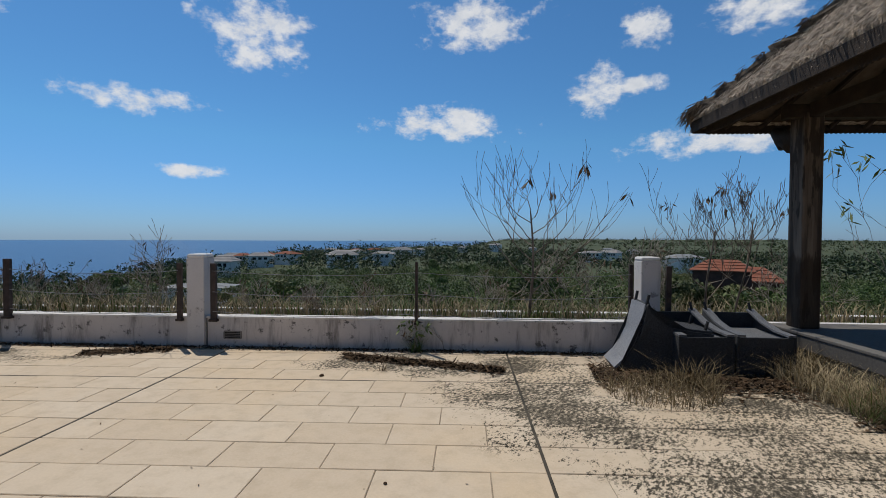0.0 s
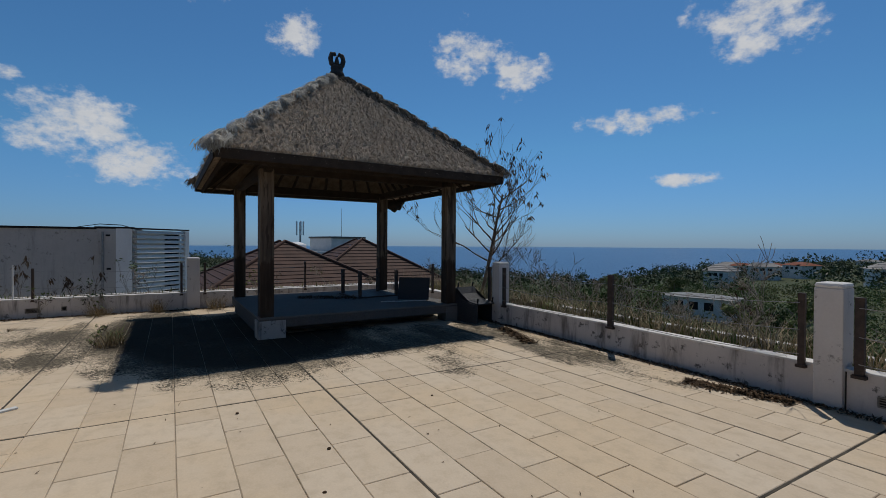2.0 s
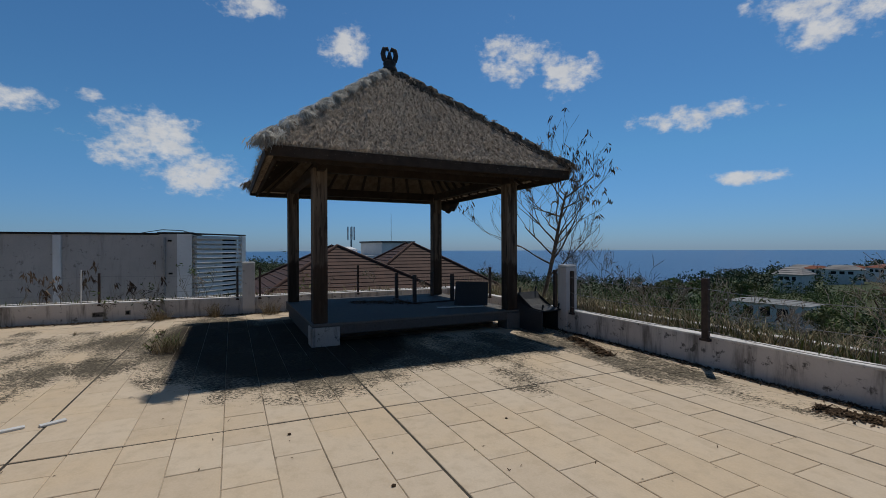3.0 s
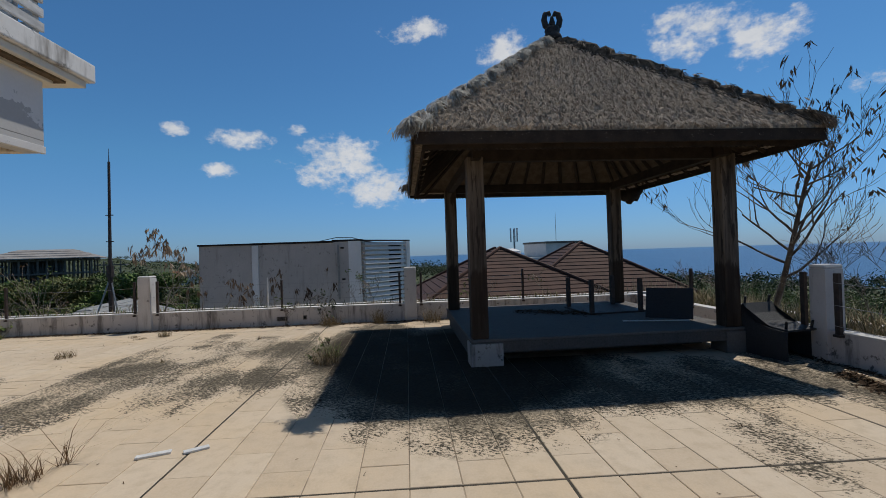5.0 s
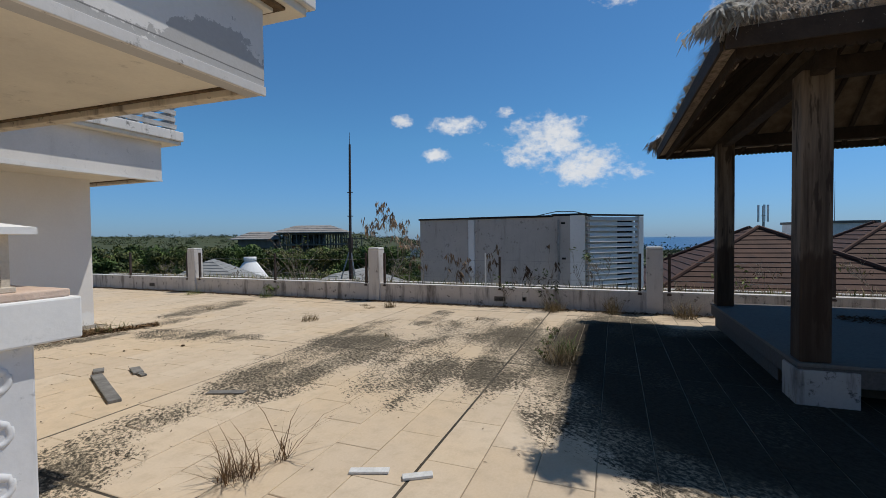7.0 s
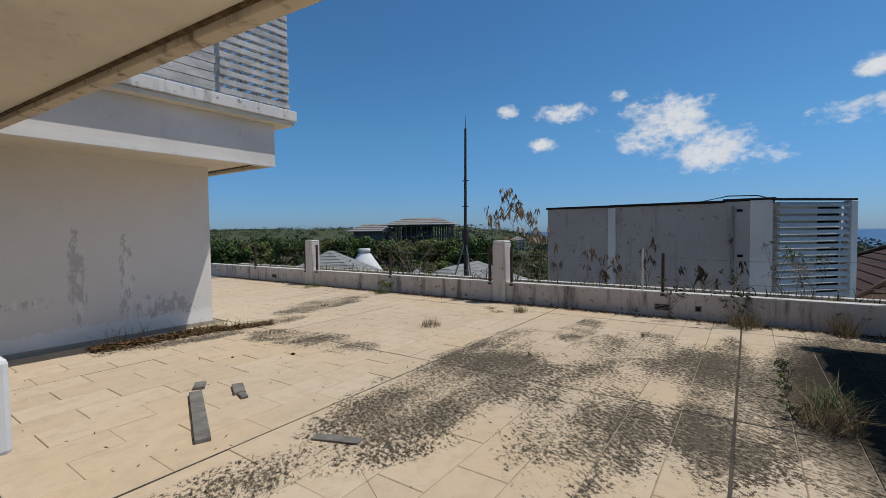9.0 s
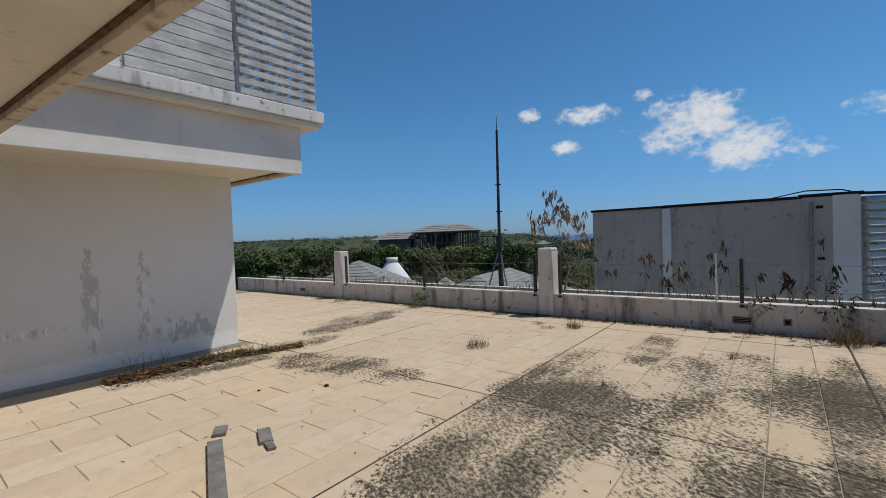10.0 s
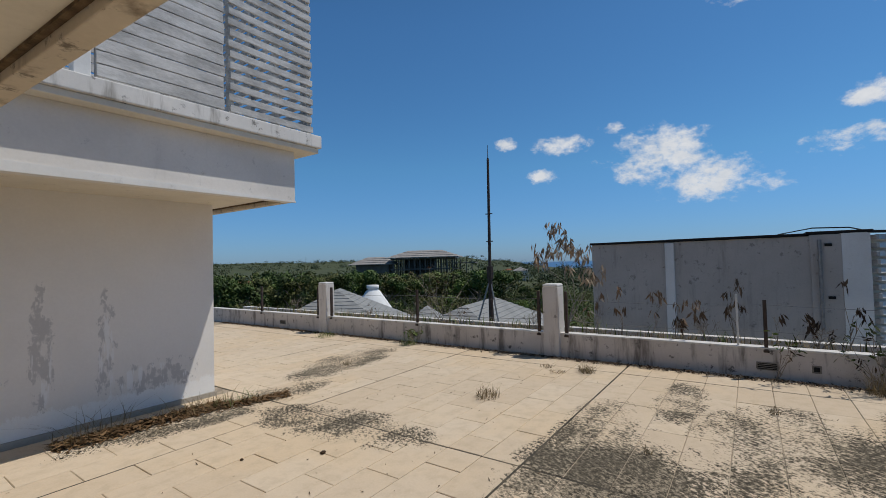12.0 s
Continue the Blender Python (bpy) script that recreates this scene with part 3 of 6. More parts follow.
canopy("scrub", 15.5, 46, 2000, 1.1, 0.058, 270, 1.0, M_BUSH, "dense dark green scrub and bushes behind the terrace", skip=near_clear)
canopy("scrub", 46, 150, 3800, 2.6, 0.165, 185, 2.6, M_BUSH, "green tree canopy covering the slope", skip=near_clear)
canopy("far_woods", 150, 520, 4000, 5.0, 0.55, 95, 4.6, M_WOODS, "distant woods between the houses")
canopy("far_woods", 520, 2600, 3800, 13.0, 1.5, 60, 6.0, M_WOODS, "hazy far woods along the horizon")



def crown_tree(x, y, z, h, w, seed, label):
    """A broadleaf tree: tapered trunk, limbs, and a crown of leaf clumps with gaps."""
    t = empty("tree", label, "tree", "trees on the slope", at=pose(x, y, z))
    r = np.random.default_rng(seed)
    bm = bmesh.new()
    tube_bm(bm, [(0, 0, -0.5), (0.04 * w, 0, h * 0.3), (0, 0.05 * w, h * 0.62)], [0.05 * w, 0.036 * w, 0.018 * w], 7)
    for k in range(6):
        a = 1.05 * k
        tube_bm(bm, [(0.02 * w, 0, h * (0.34 + 0.04 * k)), (0.25 * w * math.cos(a), 0.25 * w * math.sin(a), h * (0.55 + 0.04 * k)), (0.38 * w * math.cos(a), 0.38 * w * math.sin(a), h * (0.66 + 0.04 * k))], [0.02 * w, 0.012 * w, 0.005 * w], 5)
    part("trunk", bm, M_TWIG, t)
    n = 15
    c = np.stack([r.normal(0, 0.24 * w, n), r.normal(0, 0.24 * w, n), h * r.uniform(0.55, 0.98, n)], 1)
    per = 190
    d = r.normal(size=(n * per, 3))
    d /= np.linalg.norm(d, axis=1)[:, None]
    p = np.repeat(c, per, 0) + d * np.repeat(r.uniform(0.12, 0.24, n), per)[:, None] * w * r.uniform(0.55, 1.0, n * per)[:, None] * np.array([1, 1, 0.7])
    u = r.normal(size=p.shape)
    u /= np.linalg.norm(u, axis=1)[:, None]
    v = np.cross(u, d + 0.3 * r.normal(size=p.shape))
    v /= np.linalg.norm(v, axis=1)[:, None] + 1e-6
    L = 0.035 * w * r.uniform(0.6, 1.3, n * per)[:, None]
    quad_soup("crown", p, u * L, v * L * 0.5, M_BUSH, t)


def plant_trees():
    r = random.Random(9)
    k = 0
    while k < 46:
        b, d = (r.uniform(-40, 50), r.uniform(45, 260)) if k < 28 else (r.uniform(-150, -108), r.uniform(42, 200))
        x, y = -4 + d * math.sin(radians(b)), -3 + d * math.cos(radians(b))
        z = land_z(x, y)
        if z < -23 or near_clear(x, y):
            continue
        h = r.uniform(3.6, 6.4)
        crown_tree(x, y, z, h, h * r.uniform(0.75, 1.15), 100 + k, "dark green broadleaf tree standing on the slope")
        k += 1

    for q in range(16):
        b = -136 + 1.15 * q
        d = 92 + 18 * r.random()
        x, y = -6.8 + d * math.sin(radians(b)), -2.4 + d * math.cos(radians(b))
        z = land_z(x, y)
        crown_tree(x, y, z, -1.6 + 0.9 * r.random() - z, r.uniform(7, 10), 300 + q, "full dark green tree before the unfinished building")
    for q in range(18):
        b = -153 + 1.05 * q
        d = 74 + 24 * r.random()
        x, y = -6.8 + d * math.sin(radians(b)), -2.4 + d * math.cos(radians(b))
        z = land_z(x, y)
        crown_tree(x, y, z, -0.6 + 1.0 * r.random() - z, r.uniform(6, 9), 340 + q, "spreading dark green tree in the scrub below the terrace")

    for q in range(7):
        b, d = 27.5 + 1.5 * q, 34 + 7 * r.random()
        x, y = -2 + d * math.sin(radians(b)), d * math.cos(radians(b))
        z = land_z(x, y)
        crown_tree(x, y, z, -1.7 - 0.7 * r.random() - z, r.uniform(3.5, 5), 380 + q, "leafy green tree before the orange-roofed houses")


plant_trees()


# ---- houses outside ----
def hip_roof(bm, hx, hy, z0, z1, ridge, courses, over=0.0, m=None):
    """A hipped roof of overlapping courses, each a little proud of the one above."""
    made = []
    last = None
    for i in range(courses):
        a, b = i / courses, (i + 1) / courses
        lift = 0.05 * (z1 - z0) / courses
        A = [hx * (1 - a) + ridge * a, hy * (1 - a)]
        B = [hx * (1 - b) + ridge * b, hy * (1 - b)]
        za, zb = z0 + (z1 - z0) * a, z0 + (z1 - z0) * b
        t = 0.35 * (z1 - z0) / courses
        lo = [bm.verts.new((sx * A[0], sy * A[1], za)) for sx, sy in ((-1, -1), (1, -1), (1, 1), (-1, 1))]
        up = [bm.verts.new((sx * A[0], sy * A[1], za + t)) for sx, sy in ((-1, -1), (1, -1), (1, 1), (-1, 1))]
        hi = [bm.verts.new((sx * B[0], sy * max(B[1], 0.01), zb + t * 0.4)) for sx, sy in ((-1, -1), (1, -1), (1, 1), (-1, 1))]
        made += lo + up + hi
        for k in range(4):
            j = (k + 1) % 4
            bm.faces.new((lo[k], lo[j], up[j], up[k]))
            bm.faces.new((up[k], up[j], hi[j], hi[k]))
            if last:
                bm.faces.new((last[k], last[j], lo[j], lo[k]))
        last = hi
    if m is not None:
        bmesh.ops.transform(bm, matrix=m, verts=made)


def house(name, x, y, turn, hx, hy, zb, ze, zr, ridge, roof_mat, label, courses=8, windows=2, wall_mat=None, hip_caps=False):
    h = empty(name, label, "house", at=pose(x, y, zb, 0, 0, turn))
    part("wall", box(-hx * 0.88, -hy * 0.88, -4.0, hx * 0.88, hy * 0.88, ze - zb), wall_mat or M_FARHOUSE, h)
    bm = bmesh.new()
    hip_roof(bm, hx, hy, ze - zb, zr - zb, ridge, courses)
    roof = part("roof", bm, roof_mat, h)
    if hip_caps:
        for sx, sy in ((-1, -1), (1, -1), (1, 1), (-1, 1)):
            bm = bmesh.new()
            tube_bm(bm, [(sx * hx, sy * hy, ze - zb + 0.05), (sx * (hx + ridge) / 2, sy * hy / 2, (ze + zr) / 2 - zb + 0.1), (sx * ridge, 0, zr - zb + 0.08)], 0.075, 6)
            part("ridge_cap", bm, roof_mat, roof)
    for k in range(windows):
        wx = -hx * 0.6 + 1.2 * hx * (k + 0.5) / windows
        for sy in (-1, 1):
            part("window", box(wx - hx * 0.12, sy * hy * 0.88 - 0.03, (ze - zb) - 1.8, wx + hx * 0.12, sy * hy * 0.88 + 0.03, (ze - zb) - 0.6), M_BLACK, h, "dark window opening")
    return h


house("house", -27.5, 5.0, 3, 4.9, 4.6, -3.6, -0.75, 1.66, 0.6, M_ROOFTILE, "neighbouring house under a dark brown tiled hip roof", 15, 2, None, True)
house("house", -31.0, 10.6, -4, 5.2, 4.6, -3.6, -0.9, 1.86, 0.8, M_ROOFTILE, "neighbouring house with a brown tiled roof and ridge caps", 15, 2, None, True)
house("house", -22.6, -20.4, 38, 4.4, 3.6, -4.0, -1.55, 0.42, 0.5, M_GREYTILE, "low house under pale grey wooden shingles", 14, 2)
house("house", -25.5, -13.6, 12, 5.2, 3.4, -4.2, -1.9, -0.25, 2.2, M_GREYTILE, "long low house with weathered grey shingle roof", 13, 2)


def cone_roof():
    h = empty("round_house", "small round house with a whitewashed cone roof", "house", at=pose(-28.2, -23.4, -4))
    bm = bmesh.new()
    tube_bm(bm, [(0, 0, -2), (0, 0, 1.3)], 1.9, 20)
    part("wall", bm, M_WHITE, h)
    bm = bmesh.new()
    tube_bm(bm, [(0, 0, 1.2), (0, 0, 2.0), (0, 0, 3.2), (0, 0, 3.9), (0, 0, 4.05), (0, 0, 4.06), (0, 0, 4.3)], [2.5, 1.75, 0.95, 0.46, 0.30, 0.40, 0.40], 20)
    part("roof", bm, M_WHITE, h, "white plastered cone with a flat cap", True)
    bm = bmesh.new()
    hip_roof(bm, 3.4, 2.2, 0.9, 2.7, 0.3, 8, m=pose(-2.9, 2.2, 0, 0, 0, 35))
    part("roof", bm, M_GREYTILE, h, "lean-to roof of pale shingles")


cone_roof()


def skeleton_building():
    h = empty("unfinished_building", "unfinished concrete frame building under a large grey hip roof", "building", at=pose(-6.8 + 132 * math.sin(radians(-127.7)), -2.4 + 132 * math.cos(radians(-127.7)), -7, 0, 0, 128.3 - 90 + 78))
    for i in range(12):
        for j in range(3):
            x, y = -8.6 + 17.2 * i / 11, -4 + 4 * j
            part("column", box(x - 0.16, y - 0.16, -2, x + 0.16, y + 0.16, 10.0), M_FRAME, h)
    for z in (3.4, 6.8, 9.8):
        part("floor_slab", box(-9.2, -4.6, z - 0.18, 9.2, 4.6, z + 0.18), M_FRAME, h)
    part("core_wall", box(-6, 0.5, -2, 2.5, 3.8, 9.7), M_FRAME, h)
    bm = bmesh.new()
    hip_roof(bm, 10.4, 6.0, 10.1, 12.2, 4.8, 4)
    part("roof", bm, M_FARROOF, h)
    bm = bmesh.new()
    hip_roof(bm, 7.0, 5.0, 8.4, 10.6, 2.5, 4, m=pose(-15.5, 1.5, 0))
    part("roof", bm, M_FARROOF, h, "lower wing roof of the same grey tiles")
    part("wing_wall", box(-20.5, -2, -2, -10.5, 4.6, 8.4), M_FRAME, h)
    for i in range(3):
        part("column", box(10.6 + 1.6 * i, -3.0, -2, 10.85 + 1.6 * i, -2.75, 9.2), M_FRAME, h)
    part("floor_slab", box(9.2, -4.0, 8.2, 15, 3.6, 8.45), M_FRAME, h)


skeleton_building()


def at_bearing(b, d):
    return -2 + d * math.sin(radians(b)), d * math.cos(radians(b))


def white_block():
    x, y = at_bearing(-72.8, 46)
    h = empty("flat_roofed_house", "white flat-roofed house with grey parapet and tank", "house", at=pose(x, y, -4, 0, 0, 17))
    part("wall", box(-1.9, -1.9, -3, 1.9, 1.9, 6.1), M_FARHOUSE, h)
    part("wall", box(-3.6, -6.0, -3, 2.4, -1.95, 4.9), M_FARHOUSE, h)
    part("parapet", box(-2.0, -2.0, 6.1, 2.0, 2.0, 6.28), M_FRAME, h)
    bm = bmesh.new()
    tube_bm(bm, [(-0.5, -4.2, 4.9), (-0.5, -4.2, 5.5), (-0.5, -4.2, 5.75)], [0.95, 0.95, 0.3], 16)
    part("water_tank", bm, M_TANK, h, "round white water tank")
    t = empty("telecom_mast", "grey telecom mast with panel antennas", "mast", at=pose(*at_bearing(-77.3, 62), -4))
    bm = bmesh.new()
    tube_bm(bm, [(0, 0, -2), (0, 0, 8.4)], 0.12, 8)
    part("pole", bm, M_WIRE, t)
    for k in range(3):
        a = 2.1 * k
        part("antenna", box(0.28 * math.cos(a) - 0.07, 0.5 * math.sin(a) - 0.09, 6.7, 0.28 * math.cos(a) + 0.07, 0.5 * math.sin(a) + 0.09, 8.5), M_TANK, t)
    part("bracket", box(-0.5, -0.06, 7.3, 0.5, 0.06, 7.4), M_WIRE, t)
    s = empty("aerial", "thin steel aerial on a roof", "aerial", at=pose(*at_bearing(-72.3, 46), 2))
    bm = bmesh.new()
    tube_bm(bm, [(0, 0, 0), (0, 0, 3.1)], [0.03, 0.012], 5)
    part("rod", bm, M_WIRE, s)


white_block()


def far_houses():
    spots = [(-148, 190, 9, 4, M_REDTILE, 1.5), (-153, 230, 10, 5, M_FARROOF, 1.5), (-143, 210, 5, 4, M_FARROOF, 1.2), (-138, 260, 5, 5, M_REDTILE, 1.4), (32.6, 62, 3.3, 2.6, M_REDTILE, 1.5), (30.9, 47, 2.4, 2.0, M_REDTILE, 0.9), (-30, 82, 5.4, 3.0, M_GREYTILE, 0.5), (-15, 210, 7, 5, M_FARROOF, 2.0), (-27.5, 300, 7, 5, M_FARROOF, 2.4)]
    r = random.Random(4)
    for k in range(36):
        spots.append((r.uniform(-29, 52) if k < 26 else r.uniform(-150, -100), r.uniform(170, 640), r.uniform(4, 8), r.uniform(3.5, 5), r.choice((M_FARROOF, M_REDTILE, M_FARROOF, M_GREYTILE)), r.uniform(1.0, 2.4)))
    for b, d, hx, hy, mat, rise in spots:
        x, y = at_bearing(b, d)
        z = land_z(x, y)
        if z < -23:
            continue
        up = 6.0 if d > 150 else (6.6 if b > 0 else 3.6)
        tone = {"brown_roof_tile": "brown", "orange_roof_tile": "orange tiled", "grey_shingle": "pale grey", "far_grey_roof": "dull grey"}[mat.name]
        house("house", x, y, r.uniform(-40, 40), hx, hy, z, z + up, z + up + rise, hx * 0.45, mat, "distant pale house with a %s hip roof" % tone, 4, 0 if (b > 0 and d < 100) else 3, M_ROOFTILE if (b > 0 and d < 100) else None)


far_houses()


def lattice_mast():
    t = empty("flag_mast", "tall dark steel mast with guy stays behind the wall", "mast", at=pose(-19.62, -9.72, -3.0))
    bm = bmesh.new()
    tube_bm(bm, [(0, 0, -1), (0, 0, 4.4)], 0.075, 8)
    tube_bm(bm, [(0, 0, 4.4), (-0.07, 0.0, 8.05)], [0.055, 0.04], 8)
    part("pole", bm, M_STEEL, t)
    bm = bmesh.new()
    tube_bm(bm, [(0, 0, 4.1), (0, 0, 4.5)], 0.11, 8)
    part("collar", bm, M_STEEL, t)
    bm = bmesh.new()
    tube_bm(bm, [(-0.07, 0, 8.05), (-0.075, 0, 8.5)], [0.015, 0.006], 5)
    part("spike", bm, M_STEEL, t)
    for dx, dy in ((0.3, 0.75), (-0.9, -0.3), (0.7, -0.7)):
        bm = bmesh.new()
        tube_bm(bm, [(0, 0, 4.1), (dx, dy, 1.0)], 0.028, 5)
        part("stay", bm, M_WIRE, t)
    for z in (5.3, 6.2):
        part("rung", box(-0.02, -0.1, z, 0.02, 0.14, z + 0.03), M_STEEL, t)


lattice_mast()


def neighbour_block():
    """Rendered roof block behind the west wall, with a louvred end."""
    h = empty("roof_block", "grey rendered roof block with black mouldy top edge", "building", at=pose(-17.2, 0, 0))
    part("wall", box(-3.0, -5.65, -4, 0, -1.30, 1.97), M_NEIGHBOUR, h)
    part("wall", box(-3.0, -1.32, -4, 0.05, -0.95, 2.0), M_WHITE, h, "white painted corner pier")
    part("pilaster", box(-0.1, -4.12, -4, 0.07, -3.95, 1.95, 0.01), M_WHITE, h)
    part("pilaster", box(-0.1, -1.75, -4, 0.035, -1.31, 1.99), M_NEIGHBOUR, h)
    for y0, y1, z in ((-5.68, -4.1, 1.97), (-4.1, -1.8, 1.975), (-1.8, -0.9, 2.0)):
        part("coping", box(-3.05, y0, z, 0.06, y1 - 0.004, z + 0.05, 0.012), M_BLACK, h, "coping black with mould")
    bm = bmesh.new()
    tube_bm(bm, [(0.06, -1.62, 0.3), (0.06, -1.62, 1.9)], 0.028, 8)
    part("downpipe", bm, M_WIRE, h)
    for y, z in ((-1.5, 1.78), (-1.48, 0.85)):
        part("outlet", box(0.03, y - 0.05, z, 0.06, y + 0.05, z + 0.05), M_BLACK, h)
    bm = bmesh.new()
    tube_bm(bm, [(-0.2, -2.2, 2.03), (-0.1, -1.7, 2.12), (-0.05, -1.2, 2.1), (-0.1, -0.95, 2.02)], 0.012, 5)
    part("cable", bm, M_BLACK, h)
    # louvred end turns away to the north-west
    a = Vector((0.03, -0.93, 0))
    b = Vector((-1.35, 0.40, 0))
    d = (b - a).normalized()
    turn = Matrix.Translation(a) @ Matrix.Rotation(math.atan2(d.y, d.x), 4, "Z")
    L = (b - a).length
    for k in range(14):
        z = 0.02 + 0.142 * k
        part("louvre", box(0.10, -0.012, -0.052, L - 0.1, 0.012, 0.052, 0.004, turn @ Matrix.Translation((0, 0.0, z + 0.045)) @ Matrix.Rotation(radians(-32), 4, "X")), M_LOUVRE, h)
        part("slat_end", box(0.03, -0.045, z + 0.005, 0.098, 0.045, z + 0.085, 0.004, turn), M_NEIGHBOUR, h)
    part("opening", box(L * 0.62, 0.11, 0.1, L - 0.2, 0.126, 1.86, 0, turn), M_BLACK, h, "dark doorway behind the louvres")
    part("louvre_post", box(L - 0.11, -0.06, -4, L + 0.05, 0.1, 1.98, 0.005, turn), M_WHITE, h)
    part("back_wall", box(0.1, 0.13, -4, L - 0.12, 0.21, 1.95, 0, turn), M_LOUVRE, h)
    part("louvre_cap", box(-0.05, -0.05, 1.99, L + 0.06, 0.12, 2.03, 0, turn), M_BLACK, h)


neighbour_block()

# ---- terrace ----
NY, WX = 5.95, -14.27
bm = box(WX - 0.2, -17, -0.5, 10.0, NY + 0.2, -0.0075)
floor = single("floor", bm, M_MORTAR, "roof terrace floor of staggered cream limestone slabs", "floor", "structure")

# parapet walls with planter ledge behind
def run_wall(name, x0, y0, x1, y1, label):
    w = empty(name, label, "wall", kind="structure")
    part("wall_body", box(x0, y0, -0.4, x1, y1, 0.385, 0.006), M_WALL, w)
    return w


wall_n = run_wall("wall_north", WX - 0.2, NY, 10.0, NY + 0.17, "low white parapet stained with mould")
wall_w = run_wall("wall_west", WX - 0.17, -17, WX, NY - 0.003, "low grey-white parapet stained with black mould")
part("coping", box(WX - 0.21, NY - 0.008, 0.385, 10.0, NY + 0.18, 0.408, 0.006), M_COPING, wall_n)
part("coping", box(WX - 0.18, -17, 0.385, WX + 0.008, NY - 0.01, 0.408, 0.006), M_COPING, wall_w)
ledge_n = single("planter_ledge", box(WX - 1.2, NY + 1.10, -2.5, 10, NY + 1.26, 0.34, 0.008), M_COPING, "weathered pale concrete rim of the planting strip", "ledge", "structure")
ledge_w = single("planter_ledge", box(WX - 1.26, -17, -2.5, WX - 1.10, NY + 1.09, 0.34, 0.008), M_COPING, "weathered pale concrete rim of the planting strip", "ledge", "structure")
single("planter_soil", box(WX - 1.10, NY + 0.171, -1.5, 10, NY + 1.10, 0.16), M_SOIL, "dry soil in the strip behind the parapet", "soil", "structure")
single("planter_soil", box(WX - 1.098, -17, -1.5, WX - 0.171, NY + 0.169, 0.16), M_SOIL, "dry soil in the strip behind the parapet", "soil", "structure")


def pillar(name, x, y, wx, wy, h, label):
    """A parapet pillar with a rounded head."""
    p = empty(name, label, "pillar", "parapet pillars", at=pose(x, y, 0))
    bm = box(-wx / 2, -wy / 2, -0.2, wx / 2, wy / 2, h - 0.055, 0.008)
    part("shaft", bm, M_PILLAR, p)
    bm = box(-wx / 2 - 0.004, -wy / 2 - 0.004, h - 0.06, wx / 2 + 0.004, wy / 2 + 0.004, h, 0.03)
    part("head", bm, M_COPING, p, "rounded white head worn at the edges")
    return p


for x in (-9.24, -3.69, 2.27):
    pillar("pillar", x, NY + 0.08, 0.24, 0.26, 1.245, "white plastered parapet pillar with rounded head")
for y in (0.52, -5.48, -11.48):
    pillar("pillar", WX - 0.07, y, 0.27, 0.28, 1.25, "grey plastered parapet pillar with rounded head")


def fence_post(x, y, w, d, z0, z1, foot, ax):
    p = empty("fence_post", "rusty dark steel fence post bolted to the parapet", "post", "fence posts", at=pose(x, y, 0, 0, 0, 0 if ax == "y" else 90))
    bm = box(-w / 2, -d / 2, z0, w / 2, d / 2, z1, 0.004)
    part("upright", bm, M_STEEL, p)
    if foot:
        part("base_plate", box(-w * 0.75, -d * 0.8, z0 - 0.02, w * 0.75, d * 0.8, z0 + 0.012, 0.003), M_STEEL, p)
    return p


for x, w, z1 in ((-6.36, 0.09, 1.16), (-0.72, 0.036, 1.16), (-3.92, 0.06, 1.12), (-3.45, 0.075, 1.12), (2.03, 0.05, 1.15), (2.50, 0.06, 1.13), (-9.48, 0.07, 1.14), (-8.98, 0.07, 1.14), (-12.0, 0.05, 1.1)):
    fence_post(x, NY - 0.02, w, 0.05, 0.36, z1, True, "y")
for y, w, z1 in ((-2.45, 0.045, 1.05), (-8.5, 0.045, 1.1), (0.27, 0.05, 1.12), (0.77, 0.05, 1.12), (-5.73, 0.05, 1.12), (-5.23, 0.05, 1.12), (-11.73, 0.05, 1.12), (-11.23, 0.05, 1.12), (3.2, 0.05, 1.12), (-14.2, 0.06, 1.12)):
    fence_post(WX - 0.02, y, w, 0.05, 0.36, z1, True, "x")
p = fence_post(WX - 0.03, -2.77, 0.026, 0.026, 0.38, 1.12, False, "x")
tagged(p, "thin white painted stake standing on the parapet")
p.children[0].data.materials[0] = M_WHITEPLANK


def wire(x0, y0, x1, y1, z, sag):
    bm = bmesh.new()
    tube_bm(bm, [(x0 + (x1 - x0) * k / 8, y0 + (y1 - y0) * k / 8, z - sag * (1 - (k / 4 - 1) ** 2)) for k in range(9)], 0.0045, 4)
    single("fence_wire", bm, M_WIRE, "slack galvanised wire strung between fence posts", "wire", "", "fence wires")


for xa, xb in ((-9.0, -6.4), (-6.3, -3.93), (-3.45, -0.74), (-0.7, 2.02)):
    for z in (0.48, 0.74, 1.02):
        wire(xa, NY - 0.05, xb, NY - 0.05, z, 0.05)
for ya, yb in ((-11.2, -8.53), (-8.47, -5.75), (-5.2, -2.48), (-2.42, 0.26), (0.8, 3.2)):
    for z in (0.62, 0.98):
        wire(WX - 0.05, ya, WX - 0.05, yb, z, 0.035)


def vent(x, y, ax):
    v = empty("wall_vent", "small recessed drain grille in the parapet", "vent", "parapet vents", at=pose(x, y, 0.155, 0, 0, 0 if ax == "y" else 90))
    part("backing", box(-0.11, -0.006, -0.045, 0.11, 0.02, 0.045), M_BLACK, v)
    for z in (-0.05, 0.042):
        part("rim", box(-0.12, -0.016, z, 0.12, 0.02, z + 0.012), M_VENT, v)
    for s in (-1, 1):
        part("rim", box(s * 0.116 - 0.008, -0.016, -0.037, s * 0.116 + 0.008, 0.02, 0.041), M_VENT, v)
    for k in range(3):
        part("slat", box(-0.107, -0.011, -0.027 + 0.024 * k, 0.107, 0.018, -0.019 + 0.024 * k), M_VENT, v)


